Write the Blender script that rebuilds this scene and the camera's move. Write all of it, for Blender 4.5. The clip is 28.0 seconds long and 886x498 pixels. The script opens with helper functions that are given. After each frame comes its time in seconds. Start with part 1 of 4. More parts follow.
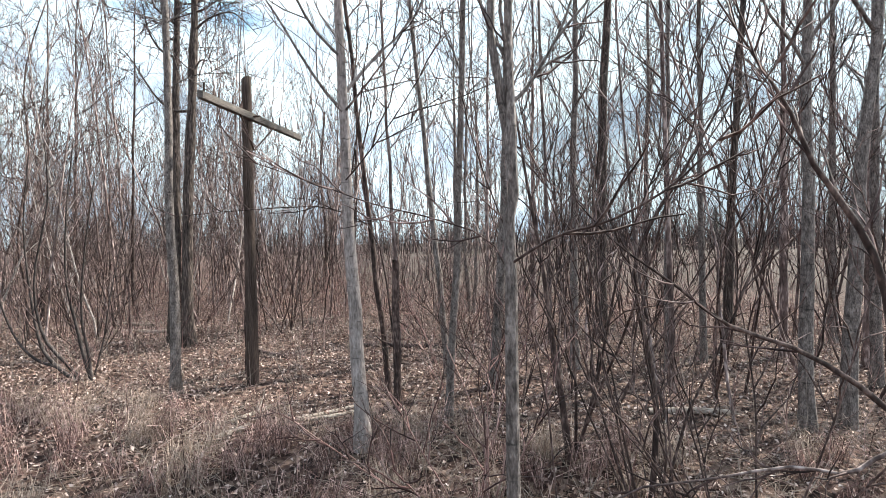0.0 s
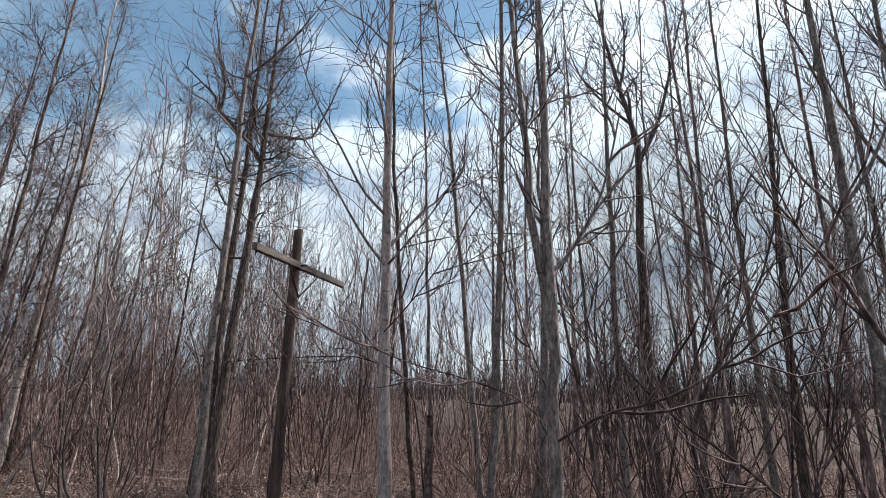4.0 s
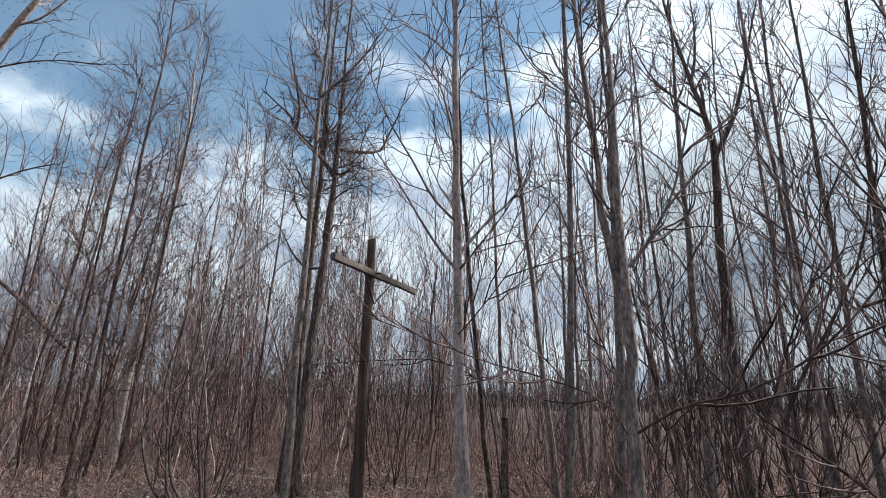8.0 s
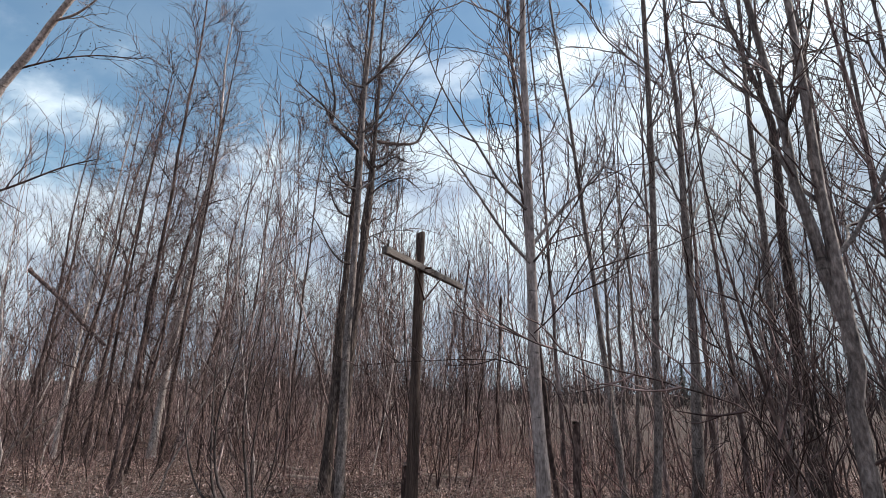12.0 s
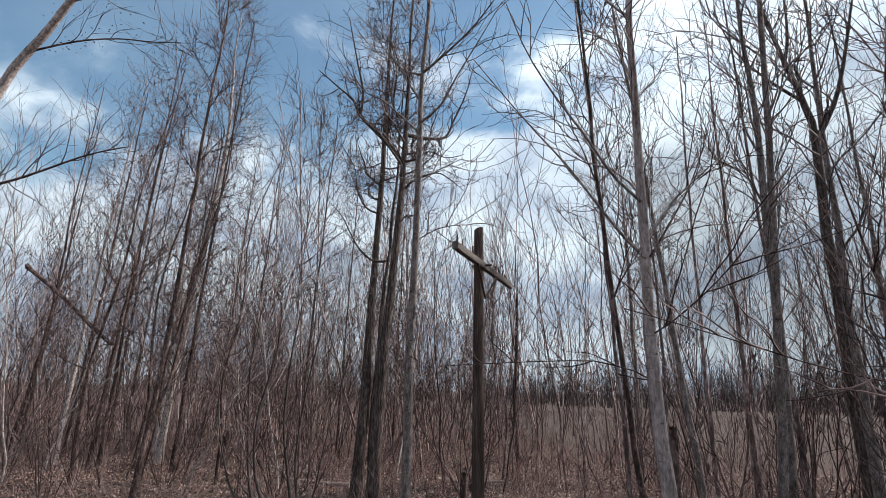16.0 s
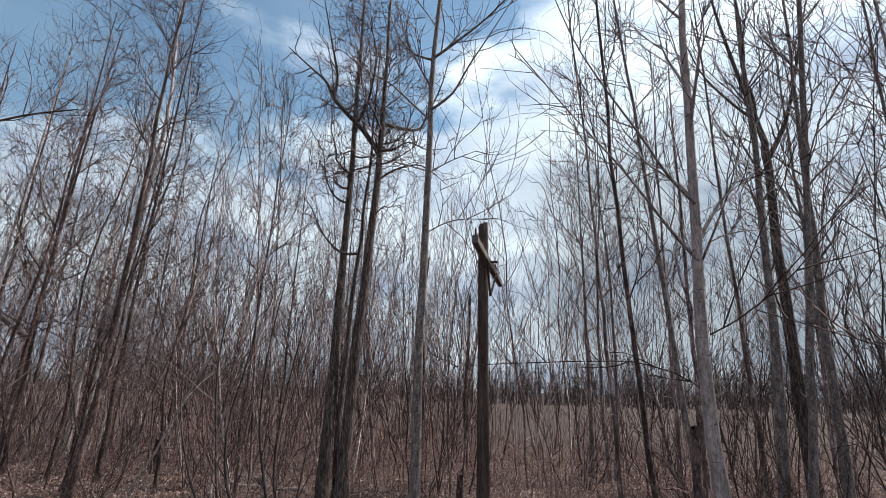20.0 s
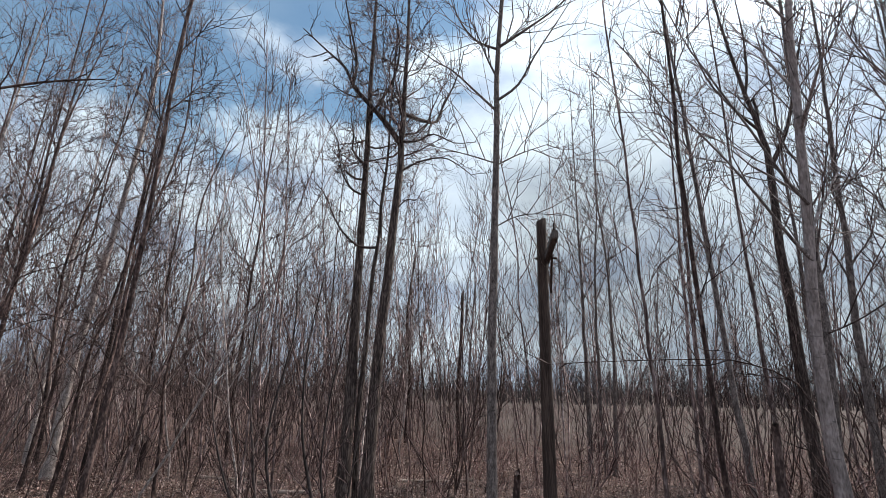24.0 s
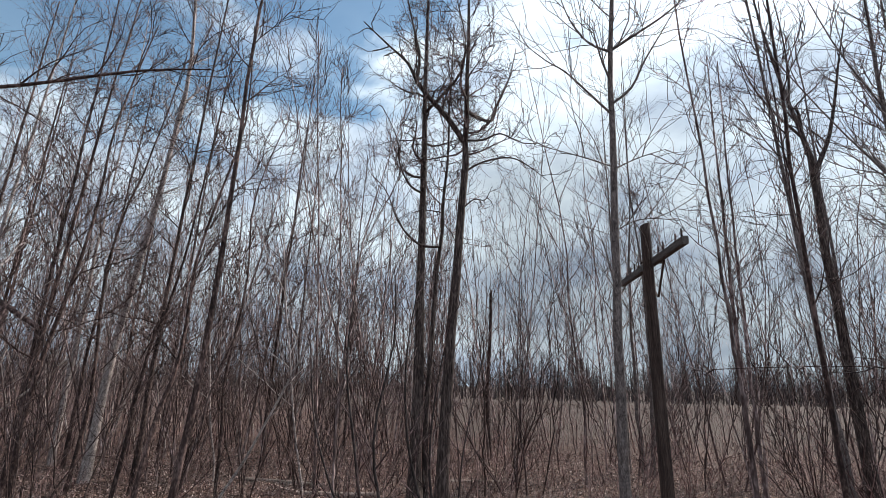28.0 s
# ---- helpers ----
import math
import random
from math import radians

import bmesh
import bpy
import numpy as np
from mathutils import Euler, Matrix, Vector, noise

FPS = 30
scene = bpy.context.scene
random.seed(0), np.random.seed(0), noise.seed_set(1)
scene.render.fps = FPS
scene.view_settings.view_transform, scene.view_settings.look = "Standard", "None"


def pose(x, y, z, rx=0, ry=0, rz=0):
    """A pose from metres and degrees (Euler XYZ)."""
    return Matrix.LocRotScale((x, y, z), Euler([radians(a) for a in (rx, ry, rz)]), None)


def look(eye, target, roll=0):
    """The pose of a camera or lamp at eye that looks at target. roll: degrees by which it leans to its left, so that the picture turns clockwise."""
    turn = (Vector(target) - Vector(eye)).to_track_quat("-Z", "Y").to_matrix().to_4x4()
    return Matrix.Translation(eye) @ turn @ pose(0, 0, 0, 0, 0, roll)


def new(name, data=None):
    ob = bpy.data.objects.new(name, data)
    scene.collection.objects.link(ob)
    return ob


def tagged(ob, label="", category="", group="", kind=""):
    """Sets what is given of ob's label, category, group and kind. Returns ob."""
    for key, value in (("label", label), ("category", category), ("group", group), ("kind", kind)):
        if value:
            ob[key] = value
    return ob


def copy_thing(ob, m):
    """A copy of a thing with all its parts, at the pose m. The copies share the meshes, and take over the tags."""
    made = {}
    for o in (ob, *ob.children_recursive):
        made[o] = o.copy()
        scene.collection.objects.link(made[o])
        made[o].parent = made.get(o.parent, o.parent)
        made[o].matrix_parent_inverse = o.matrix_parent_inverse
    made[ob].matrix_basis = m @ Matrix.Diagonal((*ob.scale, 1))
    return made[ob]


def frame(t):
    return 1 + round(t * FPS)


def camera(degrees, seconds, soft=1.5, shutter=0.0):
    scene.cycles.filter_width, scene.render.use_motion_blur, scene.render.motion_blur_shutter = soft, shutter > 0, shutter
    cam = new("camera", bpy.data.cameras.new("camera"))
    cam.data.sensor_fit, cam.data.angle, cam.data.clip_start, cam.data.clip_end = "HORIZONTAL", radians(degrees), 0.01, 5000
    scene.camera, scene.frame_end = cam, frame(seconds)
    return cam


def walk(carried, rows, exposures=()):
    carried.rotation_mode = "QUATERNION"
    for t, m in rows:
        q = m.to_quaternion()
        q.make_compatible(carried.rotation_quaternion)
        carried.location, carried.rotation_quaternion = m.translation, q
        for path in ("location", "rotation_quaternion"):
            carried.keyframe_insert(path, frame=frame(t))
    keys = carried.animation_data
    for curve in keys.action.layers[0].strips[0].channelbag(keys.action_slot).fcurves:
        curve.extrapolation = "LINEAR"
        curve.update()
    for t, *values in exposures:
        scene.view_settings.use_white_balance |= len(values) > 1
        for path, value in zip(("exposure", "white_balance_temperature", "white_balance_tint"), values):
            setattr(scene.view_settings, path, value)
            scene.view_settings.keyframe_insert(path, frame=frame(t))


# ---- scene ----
cam = camera(82.0, 28.0, soft=0.6)
PATH = [
    (0, (0.877, 1.067, 2.301), (0.478, 3.027, 2.275), -1.0),
    (0.5, (0.864, 1.05, 2.295), (0.46, 3.008, 2.368), -1.0),
    (1, (0.883, 1.038, 2.298), (0.467, 2.986, 2.477), -0.6),
    (1.5, (0.866, 1.009, 2.327), (0.448, 2.947, 2.585), -0.4),
    (2, (0.877, 1.018, 2.352), (0.448, 2.944, 2.675), -0.2),
    (2.5, (0.881, 1.035, 2.372), (0.439, 2.943, 2.775), 0.1),
    (3, (0.845, 1.073, 2.394), (0.401, 2.971, 2.843), 0.0),
    (3.5, (0.865, 1.121, 2.416), (0.39, 2.997, 2.922), 0.5),
    (5.5, (0.872, 0.96, 2.405), (0.209, 2.767, 2.949), 0.6),
    (7, (0.855, 0.968, 2.375), (0.11, 2.742, 2.92), 0.9),
    (8, (0.871, 0.948, 2.349), (0.104, 2.711, 2.898), 1.2),
    (9.5, (0.765, 1.037, 2.376), (-0.034, 2.789, 2.916), 1.5),
    (11, (0.442, 1.132, 2.429), (-0.379, 2.876, 2.96), 1.3),
    (12.5, (0.038, 1.089, 2.418), (-0.811, 2.821, 2.947), 1.5),
    (13.5, (-0.345, 1.077, 2.456), (-1.204, 2.803, 2.984), 1.9),
    (15.5, (-0.993, 1.009, 2.404), (-1.833, 2.741, 2.945), 1.3),
    (16, (-1.15, 0.937, 2.419), (-1.926, 2.701, 2.954), 1.3),
    (16.5, (-1.341, 0.878, 2.437), (-2.064, 2.668, 2.961), 1.1),
    (17, (-1.523, 0.851, 2.43), (-2.206, 2.654, 2.961), 1.3),
    (17.5, (-1.726, 0.767, 2.424), (-2.342, 2.595, 2.952), 1.1),
    (18, (-1.902, 0.704, 2.41), (-2.501, 2.539, 2.934), 0.7),
    (18.5, (-2.056, 0.722, 2.406), (-2.615, 2.57, 2.926), 0.9),
    (19, (-2.221, 0.75, 2.443), (-2.774, 2.602, 2.958), 0.7),
    (19.5, (-2.375, 0.795, 2.453), (-2.855, 2.665, 2.977), 1.1),
    (20, (-2.55, 0.815, 2.423), (-3.028, 2.682, 2.956), 1.3),
    (20.5, (-2.723, 0.78, 2.402), (-3.176, 2.656, 2.928), 1.0),
    (22.5, (-3.673, 0.755, 2.448), (-3.988, 2.659, 2.973), 0.3),
    (23, (-3.87, 0.741, 2.425), (-4.149, 2.648, 2.956), 0.7),
    (23.5, (-4.068, 0.723, 2.406), (-4.343, 2.631, 2.937), 0.9),
    (24, (-4.303, 0.736, 2.402), (-4.582, 2.644, 2.931), 1.1),
    (24.5, (-4.566, 0.734, 2.427), (-4.849, 2.642, 2.956), 1.1),
    (25, (-4.817, 0.686, 2.445), (-5.077, 2.598, 2.972), 1.1),
    (25.5, (-5.059, 0.694, 2.401), (-5.313, 2.607, 2.929), 1.3),
    (26, (-5.314, 0.68, 2.415), (-5.563, 2.593, 2.944), 1.3),
    (26.5, (-5.59, 0.611, 2.451), (-5.809, 2.528, 2.977), 1.2),
    (27, (-5.815, 0.597, 2.48), (-6.013, 2.519, 2.997), 1.2),
    (27.5, (-6.087, 0.605, 2.489), (-6.265, 2.529, 3.005), 1.4),
    (28, (-6.359, 0.572, 2.474), (-6.54, 2.495, 2.99), 1.2),
]
walk(cam, [(t, look(eye, target, roll)) for t, eye, target, roll in PATH],
     [(0, 1.68, 6500, 2), (1, 1.42, 6500, 4), (2, 1.16, 6500, 6), (3.5, 0.88, 6500, 8), (5.5, 0.75, 6500, 10), (12, 0.76, 6500, 10), (13, 0.67, 6500, 10), (19, 0.70, 6500, 10), (28, 0.70, 6500, 10)])

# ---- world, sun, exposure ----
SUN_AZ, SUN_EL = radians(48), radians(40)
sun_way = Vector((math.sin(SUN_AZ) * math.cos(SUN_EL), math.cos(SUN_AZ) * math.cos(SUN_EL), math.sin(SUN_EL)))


def make_world():
    w = bpy.data.worlds.new("spring_sky")
    scene.world = w
    w.use_nodes = True
    nt = w.node_tree
    nt.nodes.clear()
    N = nt.nodes.new
    out, bg = N("ShaderNodeOutputWorld"), N("ShaderNodeBackground")
    sky = N("ShaderNodeTexSky")
    sky.sky_type = "NISHITA"
    sky.sun_disc = False
    sky.sun_elevation, sky.sun_rotation = SUN_EL, SUN_AZ
    sky.air_density, sky.dust_density, sky.ozone_density = 1.3, 0.5, 1.2
    co = N("ShaderNodeTexCoord")
    mp = N("ShaderNodeMapping")
    mp.inputs["Scale"].default_value = (1.0, 1.0, 2.1)
    mp.inputs["Location"].default_value = CLOUD_SHIFT
    n1 = N("ShaderNodeTexNoise")
    n1.inputs["Scale"].default_value, n1.inputs["Detail"].default_value, n1.inputs["Roughness"].default_value = 2.3, 8, 0.56
    n1.inputs["Distortion"].default_value = 0.25
    n2 = N("ShaderNodeTexNoise")
    n2.inputs["Scale"].default_value, n2.inputs["Detail"].default_value = 5.0, 6
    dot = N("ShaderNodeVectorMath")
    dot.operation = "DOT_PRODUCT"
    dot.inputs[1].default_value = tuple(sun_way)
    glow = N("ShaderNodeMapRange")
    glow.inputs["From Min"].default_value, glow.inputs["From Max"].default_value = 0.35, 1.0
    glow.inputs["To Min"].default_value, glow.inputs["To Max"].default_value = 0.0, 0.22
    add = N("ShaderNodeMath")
    ramp = N("ShaderNodeMapRange")
    ramp.interpolation_type = "SMOOTHSTEP"
    ramp.inputs["From Min"].default_value, ramp.inputs["From Max"].default_value = CLOUD_FROM, CLOUD_TO
    ramp.inputs["To Min"].default_value = 0.10
    shade = N("ShaderNodeValToRGB")
    shade.color_ramp.elements[0].position, shade.color_ramp.elements[0].color = 0.35, (4.95, 6.05, 7.65, 1)
    shade.color_ramp.elements[1].position, shade.color_ramp.elements[1].color = 0.62, (9.05, 10.45, 11.5, 1)
    mix = N("ShaderNodeMix")
    mix.data_type = "RGBA"
    L = nt.links.new
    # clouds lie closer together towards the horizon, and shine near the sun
    sep, low, add2 = N("ShaderNodeSeparateXYZ"), N("ShaderNodeMapRange"), N("ShaderNodeMath")
    low.inputs["From Min"].default_value, low.inputs["From Max"].default_value = 0.1, 0.65
    low.inputs["To Min"].default_value, low.inputs["To Max"].default_value = 0.29, -0.03
    L(co.outputs["Generated"], sep.inputs[0])
    L(sep.outputs["Z"], low.inputs["Value"])
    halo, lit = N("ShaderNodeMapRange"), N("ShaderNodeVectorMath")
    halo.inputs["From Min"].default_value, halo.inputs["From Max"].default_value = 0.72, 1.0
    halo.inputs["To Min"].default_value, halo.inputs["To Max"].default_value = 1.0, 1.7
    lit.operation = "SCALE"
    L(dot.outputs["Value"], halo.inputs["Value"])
    L(co.outputs["Generated"], mp.inputs["Vector"])
    L(mp.outputs[0], n1.inputs["Vector"])
    L(mp.outputs[0], n2.inputs["Vector"])
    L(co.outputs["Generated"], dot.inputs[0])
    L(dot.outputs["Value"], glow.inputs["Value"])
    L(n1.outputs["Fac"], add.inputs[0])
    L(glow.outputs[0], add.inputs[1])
    L(add.outputs[0], add2.inputs[0])
    L(low.outputs[0], add2.inputs[1])
    # the clouds part in one wide blue gap
    off, gap, open_, add3 = N("ShaderNodeVectorMath"), N("ShaderNodeMapRange"), N("ShaderNodeMath"), N("ShaderNodeMath")
    off.operation, off.inputs[1].default_value = "DOT_PRODUCT", tuple(GAP_WAY)
    open_.operation, open_.inputs[1].default_value = "MULTIPLY_ADD", -0.16
    gap.interpolation_type = "SMOOTHSTEP"
    gap.inputs["From Min"].default_value, gap.inputs["From Max"].default_value = 0.80, 0.90
    gap.inputs["To Min"].default_value, gap.inputs["To Max"].default_value = 0.04, -0.12
    L(co.outputs["Generated"], off.inputs[0])
    L(n2.outputs["Fac"], open_.inputs[0])
    off2, most = N("ShaderNodeVectorMath"), N("ShaderNodeMath")
    off2.operation, off2.inputs[1].default_value, most.operation = "DOT_PRODUCT", tuple(GAP_WAY_2), "MAXIMUM"
    L(co.outputs["Generated"], off2.inputs[0])
    L(off.outputs["Value"], most.inputs[0])
    L(off2.outputs["Value"], most.inputs[1])
    L(most.outputs[0], open_.inputs[2])
    L(open_.outputs[0], gap.inputs["Value"])
    L(add2.outputs[0], add3.inputs[0])
    L(gap.outputs[0], add3.inputs[1])
    L(add3.outputs[0], ramp.inputs["Value"])
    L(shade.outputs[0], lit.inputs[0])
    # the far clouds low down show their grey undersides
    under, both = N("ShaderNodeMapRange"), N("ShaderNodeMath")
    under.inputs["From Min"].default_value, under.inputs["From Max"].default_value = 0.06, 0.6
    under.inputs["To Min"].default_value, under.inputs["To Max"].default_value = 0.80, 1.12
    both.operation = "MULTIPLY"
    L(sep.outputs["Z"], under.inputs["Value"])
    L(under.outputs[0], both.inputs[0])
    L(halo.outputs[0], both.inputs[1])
    # a grey bank of cloud over the meadow
    near, bank, fray, grey = N("ShaderNodeVectorMath"), N("ShaderNodeMapRange"), N("ShaderNodeMath"), N("ShaderNodeMath")
    near.operation, near.inputs[1].default_value = "DOT_PRODUCT", tuple(BANK_WAY)
    fray.operation, fray.inputs[1].default_value = "MULTIPLY_ADD", 0.22
    bank.interpolation_type = "SMOOTHSTEP"
    bank.inputs["From Min"].default_value, bank.inputs["From Max"].default_value = 1.00, 1.10
    bank.inputs["To Min"].default_value, bank.inputs["To Max"].default_value = 1.0, 0.60
    grey.operation = "MULTIPLY"
    L(co.outputs["Generated"], near.inputs[0])
    L(n1.outputs["Fac"], fray.inputs[0])
    L(near.outputs["Value"], fray.inputs[2])
    L(fray.outputs[0], bank.inputs["Value"])
    L(both.outputs[0], grey.inputs[0])
    L(bank.outputs[0], grey.inputs[1])
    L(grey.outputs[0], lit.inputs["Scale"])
    L(n2.outputs["Fac"], shade.inputs["Fac"])
    L(ramp.outputs[0], mix.inputs["Factor"])
    cool = N("ShaderNodeVectorMath")
    cool.operation = "MULTIPLY"
    cool.inputs[1].default_value = (0.98, 1.27, 1.32)
    L(sky.outputs[0], cool.inputs[0])
    L(cool.outputs[0], mix.inputs["A"])
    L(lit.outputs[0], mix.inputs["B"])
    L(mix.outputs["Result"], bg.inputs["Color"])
    bg.inputs["Strength"].default_value = SKY_STRENGTH
    L(bg.outputs[0], out.inputs["Surface"])


GAP_WAY, GAP_WAY_2 = Vector((-0.40, 0.58, 0.71)).normalized(), Vector((-0.72, 0.32, 0.64)).normalized()
BANK_WAY = Vector((0.34, 0.91, 0.20)).normalized()
CLOUD_SHIFT, CLOUD_FROM, CLOUD_TO, SKY_STRENGTH = (3.1, 0.4, 1.7), 0.44, 0.60, 0.063
make_world()
sun = new("sun", bpy.data.lights.new("sun", "SUN"))
sun.data.energy, sun.data.angle, sun.data.color = 5.0, radians(0.8), (1.0, 0.945, 0.865)
sun.matrix_world = look(sun_way * 80, (0, 0, 0))


# ---- materials ----
def material(name, colours, scale=6.0, stretch=(1, 1, 1), rough=0.9, bump=0.4, fine=40.0, vary=0.25, island=False, lines=0.0, dark=(0.02, 0.017, 0.015)):
    """Two scales of variation between the colours, bump, and an own tone for each object or island."""
    m = bpy.data.materials.new(name)
    m.use_nodes = True
    nt = m.node_tree
    N, L = nt.nodes.new, nt.links.new
    b = nt.nodes["Principled BSDF"]
    b.inputs["Roughness"].default_value = rough
    b.inputs["Specular IOR Level"].default_value = 0.25
    co, mp = N("ShaderNodeTexCoord"), N("ShaderNodeMapping")
    mp.inputs["Scale"].default_value = stretch
    L(co.outputs["Object"], mp.inputs["Vector"])
    big, small = N("ShaderNodeTexNoise"), N("ShaderNodeTexNoise")
    big.inputs["Scale"].default_value, big.inputs["Detail"].default_value = scale, 5
    small.inputs["Scale"].default_value, small.inputs["Detail"].default_value = fine, 7
    L(mp.outputs[0], big.inputs["Vector"])
    L(mp.outputs[0], small.inputs["Vector"])
    ramp = N("ShaderNodeValToRGB")
    els = ramp.color_ramp.elements
    while len(els) < len(colours):
        els.new(0.5)
    for i, c in enumerate(colours):
        els[i].position = 0.36 + 0.28 * i / max(1, len(colours) - 1)
        els[i].color = (0.83 * c[0], 0.775 * c[1], 0.81 * c[2], 1)
    mixf = N("ShaderNodeMix")
    mixf.inputs["Factor"].default_value = 0.5
    L(big.outputs["Fac"], mixf.inputs["A"])
    L(small.outputs["Fac"], mixf.inputs["B"])
    fac = mixf.outputs["Result"]
    if island:
        geo, sh = N("ShaderNodeNewGeometry"), N("ShaderNodeMapRange")
        sh.inputs["To Min"].default_value, sh.inputs["To Max"].default_value = 0.28, 0.70
        L(geo.outputs["Random Per Island"], sh.inputs["Value"])
        m2 = N("ShaderNodeMix")
        m2.inputs["Factor"].default_value = 0.7
        L(fac, m2.inputs["A"])
        L(sh.outputs[0], m2.inputs["B"])
        fac = m2.outputs["Result"]
    L(fac, ramp.inputs["Fac"])
    colour = ramp.outputs["Color"]
    if lines:
        # dark marks across the bark
        mp2, vor, lim = N("ShaderNodeMapping"), N("ShaderNodeTexNoise"), N("ShaderNodeMapRange")
        mp2.inputs["Scale"].default_value = (4.5, 4.5, 17)
        vor.inputs["Scale"].default_value, vor.inputs["Detail"].default_value = 1.6, 3
        lim.inputs["From Min"].default_value, lim.inputs["From Max"].default_value = 0.62, 0.72
        lim.inputs["To Max"].default_value = lines
        L(co.outputs["Object"], mp2.inputs["Vector"])
        L(mp2.outputs[0], vor.inputs["Vector"])
        L(vor.outputs["Fac"], lim.inputs["Value"])
        mk = N("ShaderNodeMix")
        mk.data_type = "RGBA"
        mk.inputs["B"].default_value = (*dark, 1)
        L(lim.outputs[0], mk.inputs["Factor"])
        L(colour, mk.inputs["A"])
        colour = mk.outputs["Result"]
    if vary:
        oi, hsv, rg = N("ShaderNodeObjectInfo"), N("ShaderNodeHueSaturation"), N("ShaderNodeMapRange")
        rg.inputs["To Min"].default_value, rg.inputs["To Max"].default_value = 1 - vary, 1 + vary
        L(oi.outputs["Random"], rg.inputs["Value"])
        L(rg.outputs[0], hsv.inputs["Value"])
        L(colour, hsv.inputs["Color"])
        colour = hsv.outputs["Color"]
    L(colour, b.inputs["Base Color"])
    if bump:
        bp = N("ShaderNodeBump")
        bp.inputs["Strength"].default_value, bp.inputs["Distance"].default_value = bump, 0.03
        L(small.outputs["Fac"], bp.inputs["Height"])
        L(bp.outputs[0], b.inputs["Normal"])
    return m


M_ASPEN = material("aspen_bark", [(0.050, 0.042, 0.038), (0.165, 0.143, 0.128), (0.35, 0.312, 0.282)], 24, (1, 1, 0.35), 0.85, 0.5, 90, 0.15, lines=0.7)
M_BIRCH = material("pale_birch_bark", [(0.13, 0.112, 0.098), (0.36, 0.325, 0.29), (0.66, 0.605, 0.555)], 20, (1, 1, 0.45), 0.8, 0.4, 80, 0.15, lines=0.85)
M_SMOOTH = material("smooth_grey_bark", [(0.14, 0.119, 0.107), (0.29, 0.255, 0.232), (0.47, 0.422, 0.39)], 13, (1, 1, 0.3), 0.8, 0.35, 55, 0.1, lines=0.65)
M_OAK = material("furrowed_oak_bark", [(0.018, 0.014, 0.012), (0.068, 0.053, 0.045), (0.19, 0.155, 0.133)], 12, (1.6, 1.6, 0.3), 0.95, 1.0, 26, 0.1)
M_DARK = material("dark_shrub_bark", [(0.016, 0.011, 0.0095), (0.064, 0.043, 0.037), (0.24, 0.175, 0.15)], 5, (1, 1, 0.4), 0.9, 0.4, 30, 0.25)
M_SAP = material("sapling_bark", [(0.030, 0.021, 0.018), (0.16, 0.116, 0.104), (0.62, 0.52, 0.47)], 3, (1, 1, 0.3), 0.85, 0.3, 20, 0.35)
M_ALDER = material("blackish_alder_bark", [(0.018, 0.015, 0.014), (0.045, 0.036, 0.033), (0.11, 0.092, 0.084)], 5, (1, 1, 0.4), 0.9, 0.4, 30, 0.1)
M_TWIG = material("bare_twig", [(0.018, 0.0125, 0.012), (0.076, 0.052, 0.048), (0.28, 0.208, 0.188)], 2, rough=0.85, bump=0, fine=8, vary=0.2)
M_PALETWIG = material("pale_dry_twig", [(0.20, 0.16, 0.13), (0.34, 0.29, 0.24), (0.46, 0.40, 0.34)], 2, rough=0.85, bump=0, fine=8, vary=0.2)
M_POLE = material("weathered_pole_wood", [(0.028, 0.020, 0.016), (0.066, 0.047, 0.038), (0.12, 0.09, 0.073)], 5, (3, 3, 0.18), 0.95, 0.8, 40, 0)
M_ARM = material("grey_weathered_timber", [(0.075, 0.067, 0.058), (0.135, 0.122, 0.108), (0.21, 0.192, 0.17)], 5, (3, 0.2, 3), 0.95, 0.6, 40, 0)
M_IRON = material("rusty_iron", [(0.03, 0.02, 0.016), (0.08, 0.045, 0.03)], 12, rough=0.8, bump=0.3, fine=60, vary=0)
M_GROUND = None
M_LEAF = material("dry_leaf", [(0.05, 0.028, 0.022), (0.20, 0.125, 0.098), (0.46, 0.345, 0.285), (0.70, 0.59, 0.52)], 3, rough=0.8, bump=0, fine=12, vary=0, island=True)
M_STEM = material("red_brown_stem", [(0.040, 0.021, 0.019), (0.22, 0.13, 0.115), (0.62, 0.46, 0.405)], 3, rough=0.85, bump=0, fine=12, vary=0, island=True)
M_STRAW = material("dry_straw_grass", [(0.11, 0.077, 0.066), (0.19, 0.142, 0.122), (0.30, 0.236, 0.205)], 3, rough=0.8, bump=0, fine=12, vary=0, island=True)
M_BRUSH = material("purple_brown_brush", [(0.045, 0.028, 0.027), (0.17, 0.118, 0.109), (0.46, 0.35, 0.318)], 2, rough=0.85, bump=0, fine=8, vary=0, island=True)
M_MAT = material("matted_straw", [(0.20, 0.145, 0.11), (0.37, 0.29, 0.225), (0.56, 0.47, 0.385)], 3, rough=0.8, bump=0, fine=12, vary=0, island=True)
M_FAR = material("far_bare_woods", [(0.046, 0.037, 0.036), (0.068, 0.056, 0.054), (0.098, 0.082, 0.079)], 0.5, rough=0.95, bump=0, fine=3, vary=0, island=True)
M_FIR = material("far_conifer", [(0.035, 0.05, 0.035), (0.06, 0.075, 0.055)], 0.5, rough=0.95, bump=0, fine=3, vary=0.2)
M_MOSSLOG = material("rotten_log_wood", [(0.10, 0.08, 0.065), (0.26, 0.22, 0.18), (0.44, 0.40, 0.34)], 5, (1, 1, 1), 0.95, 0.8, 30, 0.2)


